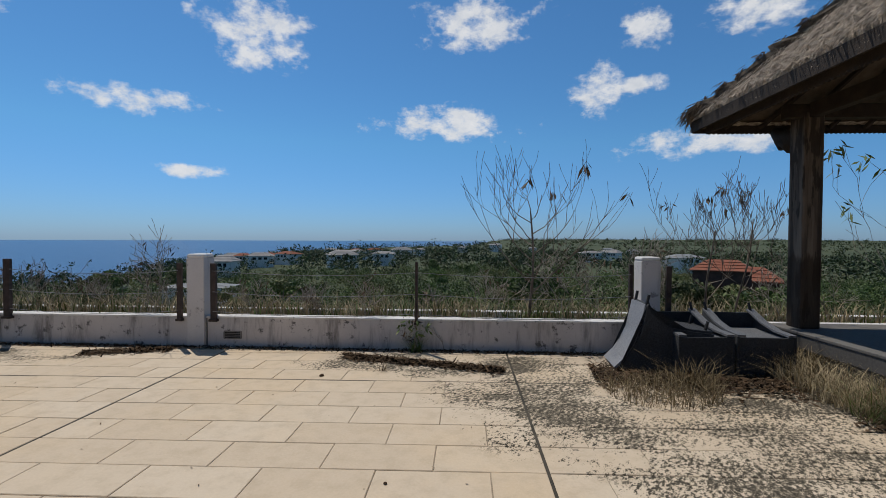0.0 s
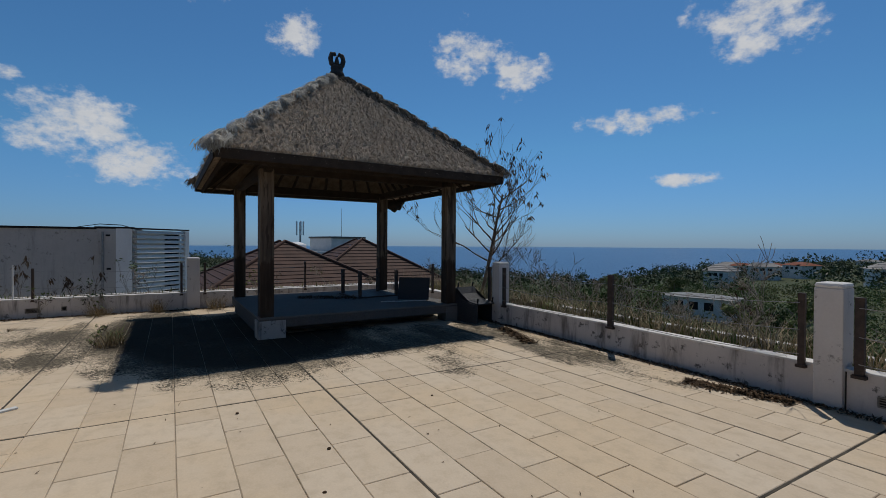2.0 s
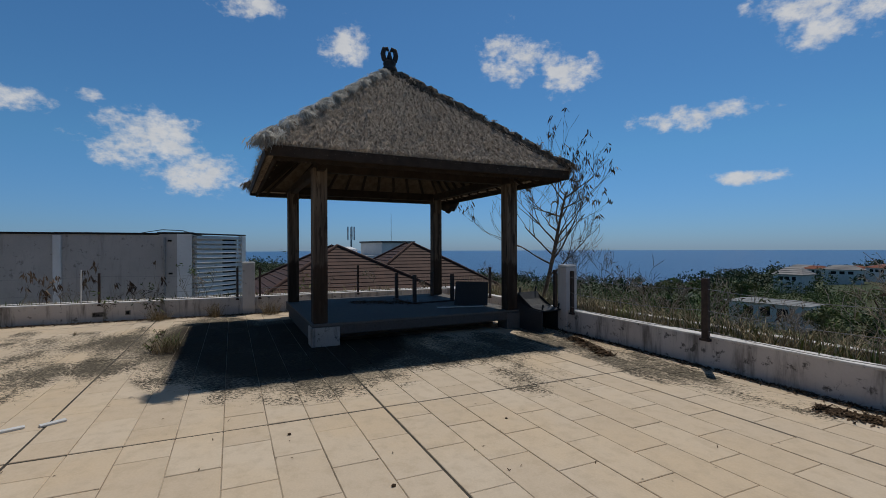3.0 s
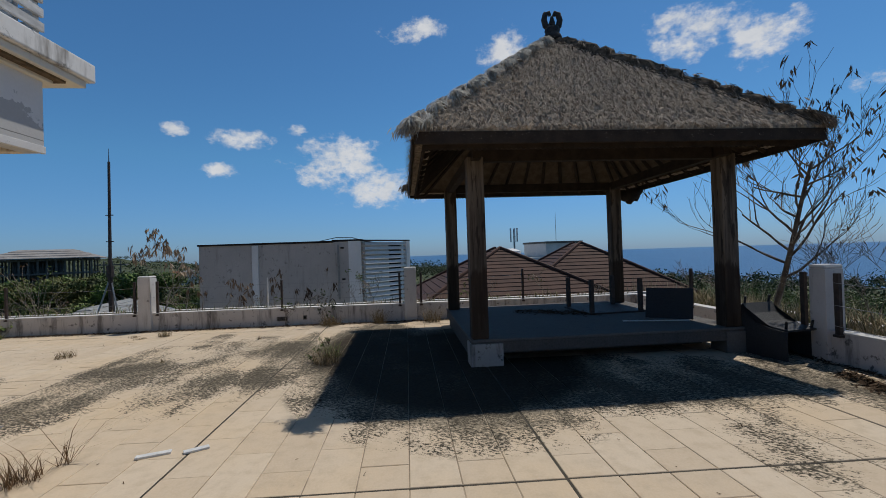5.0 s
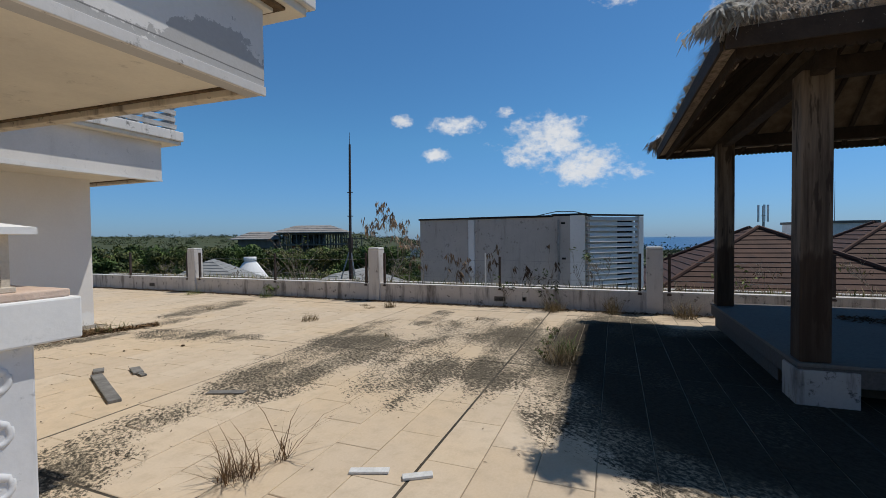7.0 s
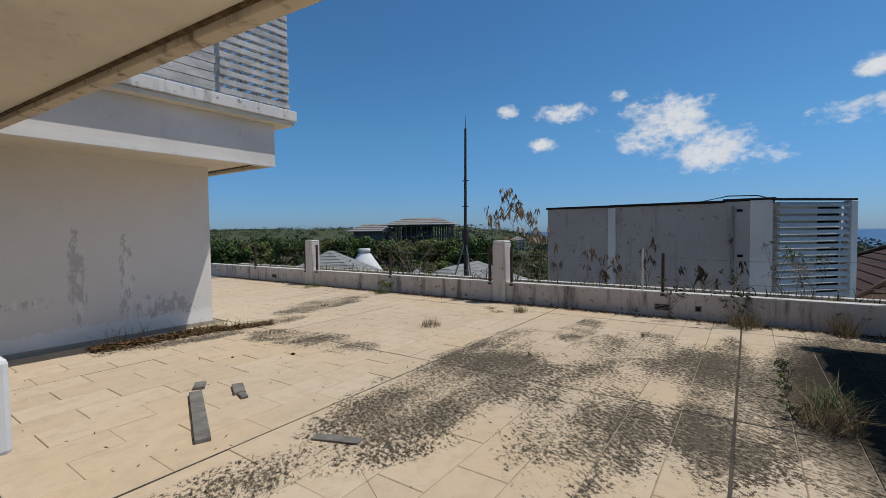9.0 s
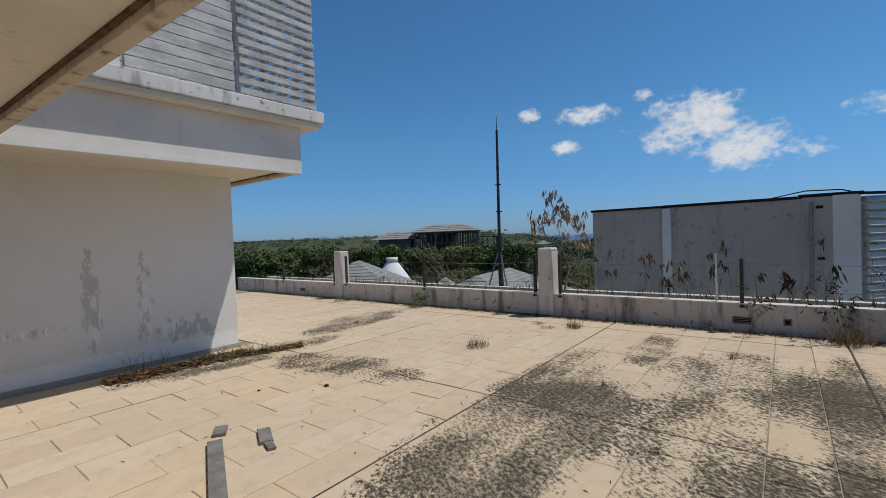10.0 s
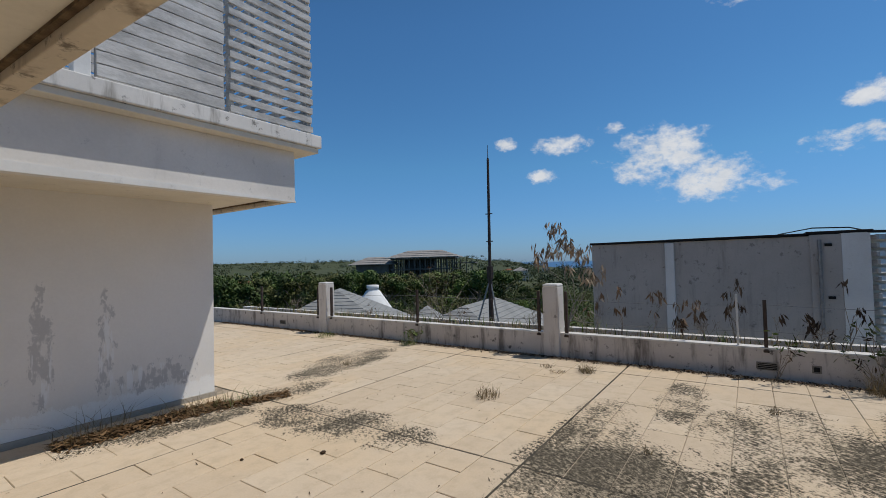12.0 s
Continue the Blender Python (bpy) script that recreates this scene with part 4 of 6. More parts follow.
single("wall_joint", box(-3.562, NY - 0.006, 0.0, -3.552, NY + 0.01, 0.38), M_BLACK, "dark open joint beside the pillar", "joint", "structure")
o = empty("outlet_box", "small square outlet box let into the parapet", "outlet", at=pose(WX, -1.93, 0.17, 0, 0, 90))
part("rim", box(-0.05, -0.008, -0.05, 0.05, 0.004, 0.05, 0.004), M_VENT, o)
part("recess", box(-0.03, -0.011, -0.03, 0.03, 0.002, 0.03), M_BLACK, o)
vent(-3.2, NY, "y")
for y in (-2.45, -8.6, -13.2):
    vent(WX, y, "x")


# ---- gazebos ----
def thatch_roof(g, hx, hy, z_eave, z_top, seed):
    """Thick grass thatch: lumpy slopes, ragged eaves, hip rolls and loose straw."""
    r = random.Random(seed)
    roof = part("thatch", thatch_shell(hx, hy, z_eave, z_top), M_THATCH, g)
    verts, faces = [], []

    def straw(p, d, up, length, width):
        side = d.cross(up).normalized() * width
        i = len(verts)
        q = p + d * length * 0.55 + up * length * r.uniform(0.01, 0.07)
        e = p + d * length + up * length * r.uniform(-0.08, 0.06)
        verts.extend([p - side, p + side, q + side * 0.8, q - side * 0.8, e])
        faces.extend([(i, i + 1, i + 2, i + 3), (i + 3, i + 2, i + 4)])

    sides = ((1, 0), (0, 1), (-1, 0), (0, -1))
    for nx, ny in sides:
        out = Vector((nx, ny, 0))
        along = Vector((-ny, nx, 0))
        H = hx if nx else hy
        W = hy if nx else hx
        rise = z_top - z_eave
        down = (out * H - Vector((0, 0, rise))).normalized()
        up = (out * rise + Vector((0, 0, H))).normalized()
        for _ in range(9000):
            s = 1 - math.sqrt(r.random())
            k = r.uniform(-1, 1)
            p = out * H * (1 - s) + along * (W * (1 - s) * k) + Vector((0, 0, z_eave + rise * s))
            d = (down + along * r.gauss(0, 0.28)).normalized()
            straw(p + up * r.uniform(0.005, 0.05), d, up, r.uniform(0.04, 0.13), r.uniform(0.003, 0.008))
        for _ in range(2600):
            k = r.uniform(-1, 1)
            p = out * (H - 0.03) + along * (W * k) + Vector((0, 0, z_eave + r.uniform(-0.09, 0.04)))
            d = (Vector((0, 0, -1)) + out * r.uniform(0.05, 0.9) + along * r.uniform(-0.3, 0.3)).normalized()
            straw(p, d, out, r.uniform(0.02, 0.07), r.uniform(0.005, 0.012))
    loose, pale = (verts, faces), ([], [])
    for sx, sy in ((-1, -1), (1, -1), (1, 1), (-1, 1)):
        corner, top = Vector((sx * hx, sy * hy, z_eave)), Vector((0, 0, z_top))
        d0 = (corner - top).normalized()
        lat = d0.cross(Vector((0, 0, 1))).normalized()
        up = lat.cross(d0).normalized()
        # south-east hip coloured as if sunlit: pale straw, while other hips get dark thatch
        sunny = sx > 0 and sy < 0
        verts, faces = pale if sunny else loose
        # bundles folded over the hip, one lapping the next
        for k in range(17):
            base = corner.lerp(top, 0.01 + 0.057 * k)
            lean = 1 if k % 2 else -1
            for _ in range(170 if sunny else 40):
                p = base + lat * r.gauss(lean * 0.02, 0.035) + d0 * r.gauss(0, 0.03) + up * r.uniform(0.07, 0.13)
                d = (d0 * r.uniform(0.25, 1.0) + lat * (lean * 0.35 + r.gauss(0, 0.55)) + up * r.uniform(-0.55, -0.05)).normalized()
                straw(p, d, up, r.uniform(0.10, 0.26), r.uniform(0.006, 0.014))
        for _ in range(520 if sunny else 120):
            p = corner - d0 * r.uniform(0.0, 0.25) + lat * r.gauss(0, 0.11) + up * r.uniform(0.0, 0.08)
            d = (d0 * r.uniform(0.5, 1) + lat * r.gauss(0, 0.5) + Vector((0, 0, r.uniform(-0.9, -0.2)))).normalized()
            straw(p, d, up, r.uniform(0.10, 0.24), r.uniform(0.007, 0.015))
        verts, faces = loose
        # humped ridge roll of lapped thatch pads
        pads = (0.0, 0.09, 0.15, 0.25, 0.32, 0.45, 0.52, 0.63, 0.72, 0.78, 0.89)
        for k, q0 in enumerate(pads):
            a, b = corner.lerp(top, q0 + 0.005), corner.lerp(top, min(0.985, (pads + (0.99,))[k + 1] + 0.03))
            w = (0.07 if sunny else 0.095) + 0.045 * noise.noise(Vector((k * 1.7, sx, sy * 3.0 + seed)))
            bm = bmesh.new()
            pts = [a.lerp(b, q) + up * (0.03 - 0.04 * q) + lat * 0.03 * noise.noise(Vector((k + q, sy + 5, sx))) for q in (0, 0.12, 0.4, 0.7, 1.0)]
            tube_bm(bm, pts, [w * 0.8, w, w * 0.98, w * 0.85, w * 0.6], 9)
            for v in bm.verts:
                v.co += up * 0.05 * noise.noise(v.co * 8.0) + lat * 0.06 * noise.noise(v.co * 11.0 + Vector((3, 0, 0)))
            part("hip_roll", bm, M_THATCH if sunny else M_SHADEHIP, roof)
    soup("ridge_straw", pale[0], pale[1], M_SUNSTRAW, roof)
    soup("loose_straw", verts, faces, M_STRAW, roof)


def thatch_shell(hx, hy, z_eave, z_top):
    bm = bmesh.new()
    n, m = 120, 66
    for nx, ny in ((1, 0), (0, 1), (-1, 0), (0, -1)):
        out, along = Vector((nx, ny, 0)), Vector((-ny, nx, 0))
        H, W = (hx, hy) if nx else (hy, hx)
        rows = []
        # inner lip, underside edge, then the slope in ragged courses
        for s, drop, inset in ((0, -0.10, 0.26), (0, -0.13, 0.05)):
            rows.append([bm.verts.new(out * (H - inset) + along * (W - inset) * (2 * k / n - 1) + Vector((0, 0, z_eave + drop + 0.025 * noise.noise(Vector((k * 0.6, nx + 2 * ny, 3)))))) for k in range(n + 1)])
        for j in range(m + 1):
            s = j / m * 0.985
            row = []
            for k in range(n + 1):
                q = 2 * k / n - 1
                p = out * H * (1 - s) + along * (W * (1 - s) * q) + Vector((0, 0, z_eave + (z_top - z_eave) * s))
                edge = 1 - abs(q) ** 8
                lap = (s * 15 + 0.35 * noise.noise(p * 3.0) + 0.25 * noise.noise(p * 9.0)) % 1.0
                l = 0.06 * noise.noise(p * 2.1) + 0.035 * noise.noise(p * 6.3) + 0.05 * noise.noise(p * 14.0) + 0.06 * (noise.cell(p * 22.0) - 0.5) + 0.05 * (0.5 - lap)
                p += (out * 0.45 + Vector((0, 0, 0.7))) * l * edge
                row.append(bm.verts.new(p))
            rows.append(row)
        for A, B in zip(rows, rows[1:]):
            for k in range(n):
                bm.faces.new((A[k], A[k + 1], B[k + 1], B[k]))
    bmesh.ops.remove_doubles(bm, verts=bm.verts, dist=0.004)
    return bm


def scallops(length, drop):
    """A fascia board whose lower edge is cut in small scallops."""
    bm = bmesh.new()
    n = int(length / 0.06)
    for k in range(n):
        a = -length / 2 + length * k / n
        b = a + length / n
        mid = (a + b) / 2
        pts = [(a, 0), (a, -drop * 0.78), (a + (b - a) * 0.25, -drop * 0.96), (mid, -drop), (b - (b - a) * 0.25, -drop * 0.96), (b, -drop * 0.78), (b, 0)]
        f = [bm.verts.new((x, -0.012, z)) for x, z in pts]
        g = [bm.verts.new((x, 0.012, z)) for x, z in pts]
        bm.faces.new(f)
        bm.faces.new(g[::-1])
        for i in range(len(pts)):
            j = (i + 1) % len(pts)
            if i not in (0, len(pts) - 2, len(pts) - 1):
                bm.faces.new((f[j], f[i], g[i], g[j]))
    bmesh.ops.remove_doubles(bm, verts=bm.verts, dist=0.0005)
    return bm


def gazebo(x, y, z, turn, px, py, hx, hy, label, seed):
    g = empty("gazebo", label, "gazebo", "thatched gazebos", at=pose(x, y, z, 0, 0, turn))
    part("platform", box(-px - 0.26, -py - 0.14, 0.325, px + 0.14, py + 0.3, 0.36, 0.008), M_STONE, g, "dark grey concrete platform slab")
    # edge and recessed core coloured near-black below the dark grey top
    part("platform_edge", box(-px - 0.25, -py - 0.13, 0.17, px + 0.13, py + 0.29, 0.325, 0.01), M_NEARBLACK, g, "near-black slab edge")
    part("platform_core", box(-px - 0.2, -py - 0.08, -0.12, px - 0.55, py + 0.1, 0.17), M_NEARBLACK, g)
    for sx in (-1, 1):
        for sy in (-1, 1):
            pale = sx > 0 and sy < 0
            yp = sy * py + (0.14 if sx > 0 and sy > 0 else 0.05 if sy > 0 else 0)
            if sx > 0:
                part("foot_block", box(sx * px - 0.2, yp - 0.15, -0.12, sx * px + 0.15, yp + (0.30 if pale else 0.17), 0.30, 0.01), M_FOOT if pale else M_STONE, g, "pale plastered foot block" if pale else "")
            bm = box(sx * px - 0.115, yp - 0.115, 0.36, sx * px + 0.115, yp + 0.115, 2.86, 0.014)
            part("post", bm, M_POST, g, "square hardwood post, worn grey and brown")
    for sy in (-1, 1):
        part("beam", box(-px - 0.3, sy * py - 0.06, 2.80, px + 0.3, sy * py + 0.06, 2.96, 0.01), M_BEAM, g)
    for sx in (-1, 1):
        part("beam", box(sx * px - 0.06, -py + 0.062, 2.80, sx * px + 0.06, py - 0.062, 2.97, 0.01), M_BEAM, g)
    for sx in (-1, 1):
        bm = scallops(2 * hy - 0.3, 0.11)
        bmesh.ops.transform(bm, matrix=pose(sx * (hx - 0.17), 0, 2.90, 0, 0, 90), verts=bm.verts)
        part("fascia", bm, M_BEAM, g, "scalloped wooden fascia board")
    for sy in (-1, 1):
        bm = scallops(2 * hx - 0.34, 0.11)
        bmesh.ops.transform(bm, matrix=pose(0, sy * (hy - 0.17), 2.90), verts=bm.verts)
        part("fascia", bm, M_BEAM, g, "scalloped wooden fascia board")
    for sx in (-1, 1):
        part("eave_board", box(sx * (hx - 0.03) - 0.012, -hy + 0.05, 2.835, sx * (hx - 0.03) + 0.012, hy - 0.05, 2.985, 0.004), M_BEAM, g, "dark eave board under the thatch")
        part("eave_board", box(-hx + 0.05, sx * (hy - 0.03) - 0.012, 2.835, hx - 0.05, sx * (hy - 0.03) + 0.012, 2.985, 0.004), M_BEAM, g, "dark eave board under the thatch")
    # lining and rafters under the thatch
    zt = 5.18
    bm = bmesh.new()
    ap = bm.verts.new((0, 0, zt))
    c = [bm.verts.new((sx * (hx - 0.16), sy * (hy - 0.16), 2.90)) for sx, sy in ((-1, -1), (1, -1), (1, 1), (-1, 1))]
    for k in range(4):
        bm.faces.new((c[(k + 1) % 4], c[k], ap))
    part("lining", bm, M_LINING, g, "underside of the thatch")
    for nx, ny in ((1, 0), (0, 1), (-1, 0), (0, -1)):
        H, W = (hx, hy) if nx else (hy, hx)
        for k in range(11):
            q = -0.92 + 1.84 * k / 10
            a = Vector((nx * (H - 0.2) - ny * W * q * 0.93, ny * (H - 0.2) + nx * W * q * 0.93, 2.86))
            b = Vector((-ny * W * q * 0.10 + nx * 0.12, nx * W * q * 0.10 + ny * 0.12, 4.98))
            bm = bmesh.new()
            tube_bm(bm, [a, b], 0.034, 6)
            part("rafter", bm, M_BEAM, g)
    # carved bracket under one corner of the roof
    bm = bmesh.new()
    tube_bm(bm, [(-px, py + 0.1, 2.70), (-px + 0.05, py + 0.28, 2.66), (-px + 0.05, py + 0.50, 2.68), (-px + 0.05, py + 0.66, 2.80)], [0.07, 0.12, 0.12, 0.07], 10)
    tube_bm(bm, [(-px + 0.05, py + 0.36, 2.50), (-px + 0.05, py + 0.42, 2.64)], [0.06, 0.12], 10)
    tube_bm(bm, [(-px + 0.05, py + 0.52, 2.55), (-px + 0.05, py + 0.54, 2.66)], [0.05, 0.09], 10)
    part("bracket", bm, M_BEAM, g, "carved dark wooden bracket", True)
    thatch_roof(g, hx - 0.02, hy - 0.02, 3.02, 5.31, seed)
    # crown-shaped finial
    bm = bmesh.new()
    tube_bm(bm, [(0, 0, 5.28), (0, 0, 5.36), (0, 0, 5.42), (0, 0, 5.47), (0, 0, 5.52)], [0.18, 0.16, 0.12, 0.14, 0.12], 14)
    for k in range(2):
        s = -1 if k else 1
        tube_bm(bm, [(0, 0.05 * s, 5.50), (0, 0.12 * s, 5.56), (0, 0.145 * s, 5.66), (0, 0.12 * s, 5.76), (0, 0.05 * s, 5.79), (0, 0.035 * s, 5.74)], [0.055, 0.058, 0.055, 0.052, 0.04, 0.03], 8)
    tube_bm(bm, [(0, 0, 5.50), (0, 0, 5.60), (0, 0, 5.66), (0, 0, 5.73)], [0.045, 0.06, 0.04, 0.025], 8)
    for s in (-1, 1):
        tube_bm(bm, [(0.0, 0.12 * s, 5.74), (0, 0.135 * s, 5.81)], [0.028, 0.012], 6)
    part("finial", bm, M_DARK, g, "black carved crown-shaped finial", True)
    return g


gazebo(-11.55, 3.25, 0.0, 1.5, 1.64, 1.765, 2.60, 2.66, "open gazebo with weathered grey thatched roof on four posts", 3)
gazebo(5.55, 3.78, 0.08, 0.0, 1.64, 1.765, 2.60, 2.66, "second thatched gazebo beside overgrown paving", 8)


# ---- house: porch roof, south wing, screens ----
SY = -8.41
south = empty("wall_south", "pale grey rendered house wall with flaking paint", "wall", kind="structure")
part("wall_body", box(-9.87, SY - 0.25, -0.3, 10, SY, 2.53), M_HOUSE, south)
part("wall_return", box(-9.87, -17, -0.3, -9.62, SY - 0.253, 2.53), M_HOUSE, south)
part("skirting", box(-9.89, SY, -0.05, 10, SY + 0.03, 0.06, 0.006), M_PLINTH, south)
# two unseen walls, added only for the skylight they block
single("wall_east", box(9.8, -17, -0.3, 10.0, NY - 0.01, 3.0), M_HOUSE, "unseen plain wall added to close the terrace", "wall", "structure")
single("wall_behind", box(-4.0, -6.2, -0.3, 9.7, -6.0, 2.53), M_HOUSE, "unseen plain wall added under the porch roof", "wall", "structure")


def fascia_block(name, x0, x1, y0, y1, side, skew, label):
    def bx(*a):
        b = box(*a)
        for v in b.verts:
            if v.co.x < x0 + 0.5 and v.co.y < y1 - 0.3:
                v.co.x += (y1 - v.co.y) * skew
        return b

    h = empty(name, label, "roof slab", kind="structure")
    soffit = part("soffit", bx(x0 + 0.02, y0 + 0.02, 2.52, x1, y1 - 0.02, 2.60), M_SOFFIT, h)
    part("fascia", bx(x0, y1 - 0.14, 2.46, x1, y1, 3.08, 0.006), M_FASCIA if skew else M_WINGFASCIA, h, "grey painted fascia with peeling patches" if skew else "plain grey painted fascia")
    part("fascia", bx(x0, y0, 2.46, x0 + 0.09, y1 - 0.142, 3.08, 0.006), M_SOFFIT_EDGE, h, "cream edge beam with brown dirt")
    part("dirt_line", bx(x0 + 0.09, y0, 2.505, x0 + 0.115, y1 - 0.16, 2.524, 0.0), M_GROOVE, h, "black dirt along the edge beam")
    drip = bx(x0 - 0.006, y1 - 0.02, 2.455, x1, y1 + 0.007, 2.515, 0.003)
    if not skew:
        # the white band widens away from the corner
        for v in drip.verts:
            if v.co.z > 2.48:
                v.co.z = 2.475 if v.co.x < x0 + 1 else 2.475 + 0.026 * (x1 - x0)
    part("drip_edge", drip, M_WHITE if not skew else M_COPING, h)
    ret = y1 - 0.4
    if skew:
        part("bed_moulding", bx(x0 - 0.05, ret, 3.035, x1, y1 + 0.045, 3.078, 0.006), M_SOFFIT, h, "thin cream moulding under the cornice")
        part("groove", bx(x0 - 0.10, ret, 3.060, x1, y1 + 0.105, 3.079, 0.0), M_GROOVE, h, "brown dirty groove under the cornice")
    part("cornice", bx(x0 - (0.27 if skew else 0.24), ret, 3.08, x1, y1 + (0.15 if skew else 0.16), 3.14, 0.008), M_SOFFIT, h)
    part("cornice", bx(x0 - (0.33 if skew else 0.27), ret, 3.142, x1, y1 + 0.19, 3.30, 0.012), M_CORNICE, h)
    part("cornice", bx(x0 - side, y0, 3.082, x0 + 0.3, ret - 0.003, 3.298, 0.012), M_CORNICE, h)
    part("roof_slab", bx(x0 + 0.15, y0, 2.61, x1, y1 - 0.15, 3.07), M_HOUSE, h)
    return h


porch = fascia_block("porch_roof", -7.43, 9.6, -6.95, -2.26, 0.0, 0.053, "flat porch roof with deep fascia and cornice")
wing = fascia_block("wing_roof", -10.21, 9.6, -16.5, -7.10, 0.26, 0.0, "flat roof of the south wing with deep fascia")


def slat_screen(x, y, turn, length, height, pitch, posts, label, wide=0.072):
    s = empty("slat_screen", label, "screen", "timber slat screens", at=pose(x, y, 3.30, 0, 0, turn))
    r = random.Random(int(length * 100))
    mesh = mesh_of("slat", box(0, -0.014, 0, length, 0.012, wide, 0.003), M_SLAT)
    k = 0
    z = 0.05
    while z < height:
        ob = new("slat", mesh)
        ob.parent = s
        ob.location = (r.uniform(-0.012, 0.012), 0, z)
        ob.rotation_euler = (0, r.uniform(-0.004, 0.004), 0)
        z += pitch
    for q in posts:
        part("upright", box(q * length - 0.03, -0.072, 0, q * length + 0.03, -0.016, height, 0.004), M_SLAT, s)
    return s


slat_screen(-9.28, -7.02, 0, 1.12, 2.6, 0.116, (0.02, 0.5, 0.97), "weathered grey timber slat screen with narrow gaps", 0.104)
slat_screen(-10.42, -7.02, 0, 1.08, 2.6, 0.118, (0.03, 0.45, 0.97), "weathered grey timber slat screen with open gaps")
slat_screen(-10.42, -9.5, 90, 2.45, 2.6, 0.118, (0.03, 0.5, 0.97), "side screen of weathered grey timber slats")
# added, not a known part: hides the sky behind the front slats' gaps
slat_screen(-10.3, -8.9, 0, 2.3, 2.6, 0.118, (0.03, 0.5, 0.97), "added rear slat screen darkening the gaps in front", 0.100)
slat_screen(-7.5, -2.3, 0, 5.0, 1.1, 0.118, (0.01, 0.25, 0.5, 0.75, 0.99), "grey timber slat railing on the porch roof")
slat_screen(-7.5, -6.0, 90, 3.6, 1.1, 0.118, (0.02, 0.5, 0.97), "grey timber slat railing on the porch roof")


for x in (-8.06, -7.80):
    single("screen_post", box(x - 0.06, -7.13, 3.302, x + 0.06, -7.01, 5.9, 0.006), M_WHITE, "white painted post beside the slat screen", "post", "", "screen posts")


# ---- pedestal with lantern ----
def pedestal():
    p = empty("pedestal", "white carved stone pedestal with swirling relief", "pedestal", at=pose(-6.16, -2.40, 0))
    part("shaft", box(0, -0.5, 0, 0.62, 0, 1.03, 0.012), M_CARVED, p)
    part("cap_slab", box(-0.16, -0.62, 1.03, 0.80, 0.06, 1.225, 0.01), M_WHITE, p, "thick white painted cap slab")
    for i in range(4):
        z = 0.88 - 0.225 * i
        for j, s in ((0, 1), (1, -1)):
            x = 0.14 + 0.28 * j
            pts = []
            for k in range(22):
                a = k * 0.42
                r = 0.098 * math.exp(-0.11 * k)
                pts.append((x + s * r * math.cos(a), -0.008, z + r * math.sin(a)))
            bm = bmesh.new()
            tube_bm(bm, pts, [0.024 - 0.0007 * k for k in range(22)], 6)
            part("carved_scroll", bm, M_CARVED, p, "", True)
    return p


pedestal()
single("stone_slab", box(-6.29, -2.95, 1.225, -5.45, -2.37, 1.262, 0.008), M_PINKSTONE, "loose pinkish stone slab lying on the pedestal", "slab")


def lantern():
    g = empty("lantern", "cream stone lantern with square lattice windows", "lantern", at=pose(-6.09, -2.78, 1.262))
    W, H = 0.36, 0.25
    part("base", box(-0.015, -0.015, 0, W + 0.015, W + 0.015, 0.025, 0.004), M_LANTERN, g)
    for x in (0, W - 0.03):
        for y in (0, W - 0.03):
            part("corner_post", box(x, y, 0.025, x + 0.03, y + 0.03, H), M_LANTERN, g)
    for y in (0.004, W - 0.024):
        for k in range(5):
            z = 0.025 + 0.045 * k
            part("lattice_bar", box(0.03, y, z, W - 0.03, y + 0.02, z + 0.018), M_LANTERN, g)
        for k in range(1, 5):
            x = 0.03 + 0.30 * k / 5
            part("lattice_bar", box(x - 0.01, y - 0.002, 0.025, x + 0.01, y + 0.022, H), M_LANTERN, g)
    for x in (0.004, W - 0.024):
        part("lattice_bar", box(x, 0.03, 0.025, x + 0.02, W - 0.03, 0.05), M_LANTERN, g)
        for k in range(1, 5):
            y = 0.03 + 0.30 * k / 5
            part("lattice_bar", box(x, y - 0.01, 0.05, x + 0.02, y + 0.01, H), M_LANTERN, g)
    bm = bmesh.new()
    a = [bm.verts.new((x, y, H)) for x, y in ((-0.07, -0.07), (W + 0.07, -0.07), (W + 0.07, W + 0.07), (-0.07, W + 0.07))]
    b = [bm.verts.new((v.co.x, v.co.y, H + 0.03)) for v in a]
    c = [bm.verts.new((W / 2 + (v.co.x - W / 2) * 0.25, W / 2 + (v.co.y - W / 2) * 0.25, H + 0.07)) for v in a]
    bm.faces.new(a[::-1])
    bm.faces.new(c)
    for A, B in ((a, b), (b, c)):
        for k in range(4):
            bm.faces.new((A[k], A[(k + 1) % 4], B[(k + 1) % 4], B[k]))
    part("cap", bm, M_WHITE, g, "low pyramid cap")


lantern()


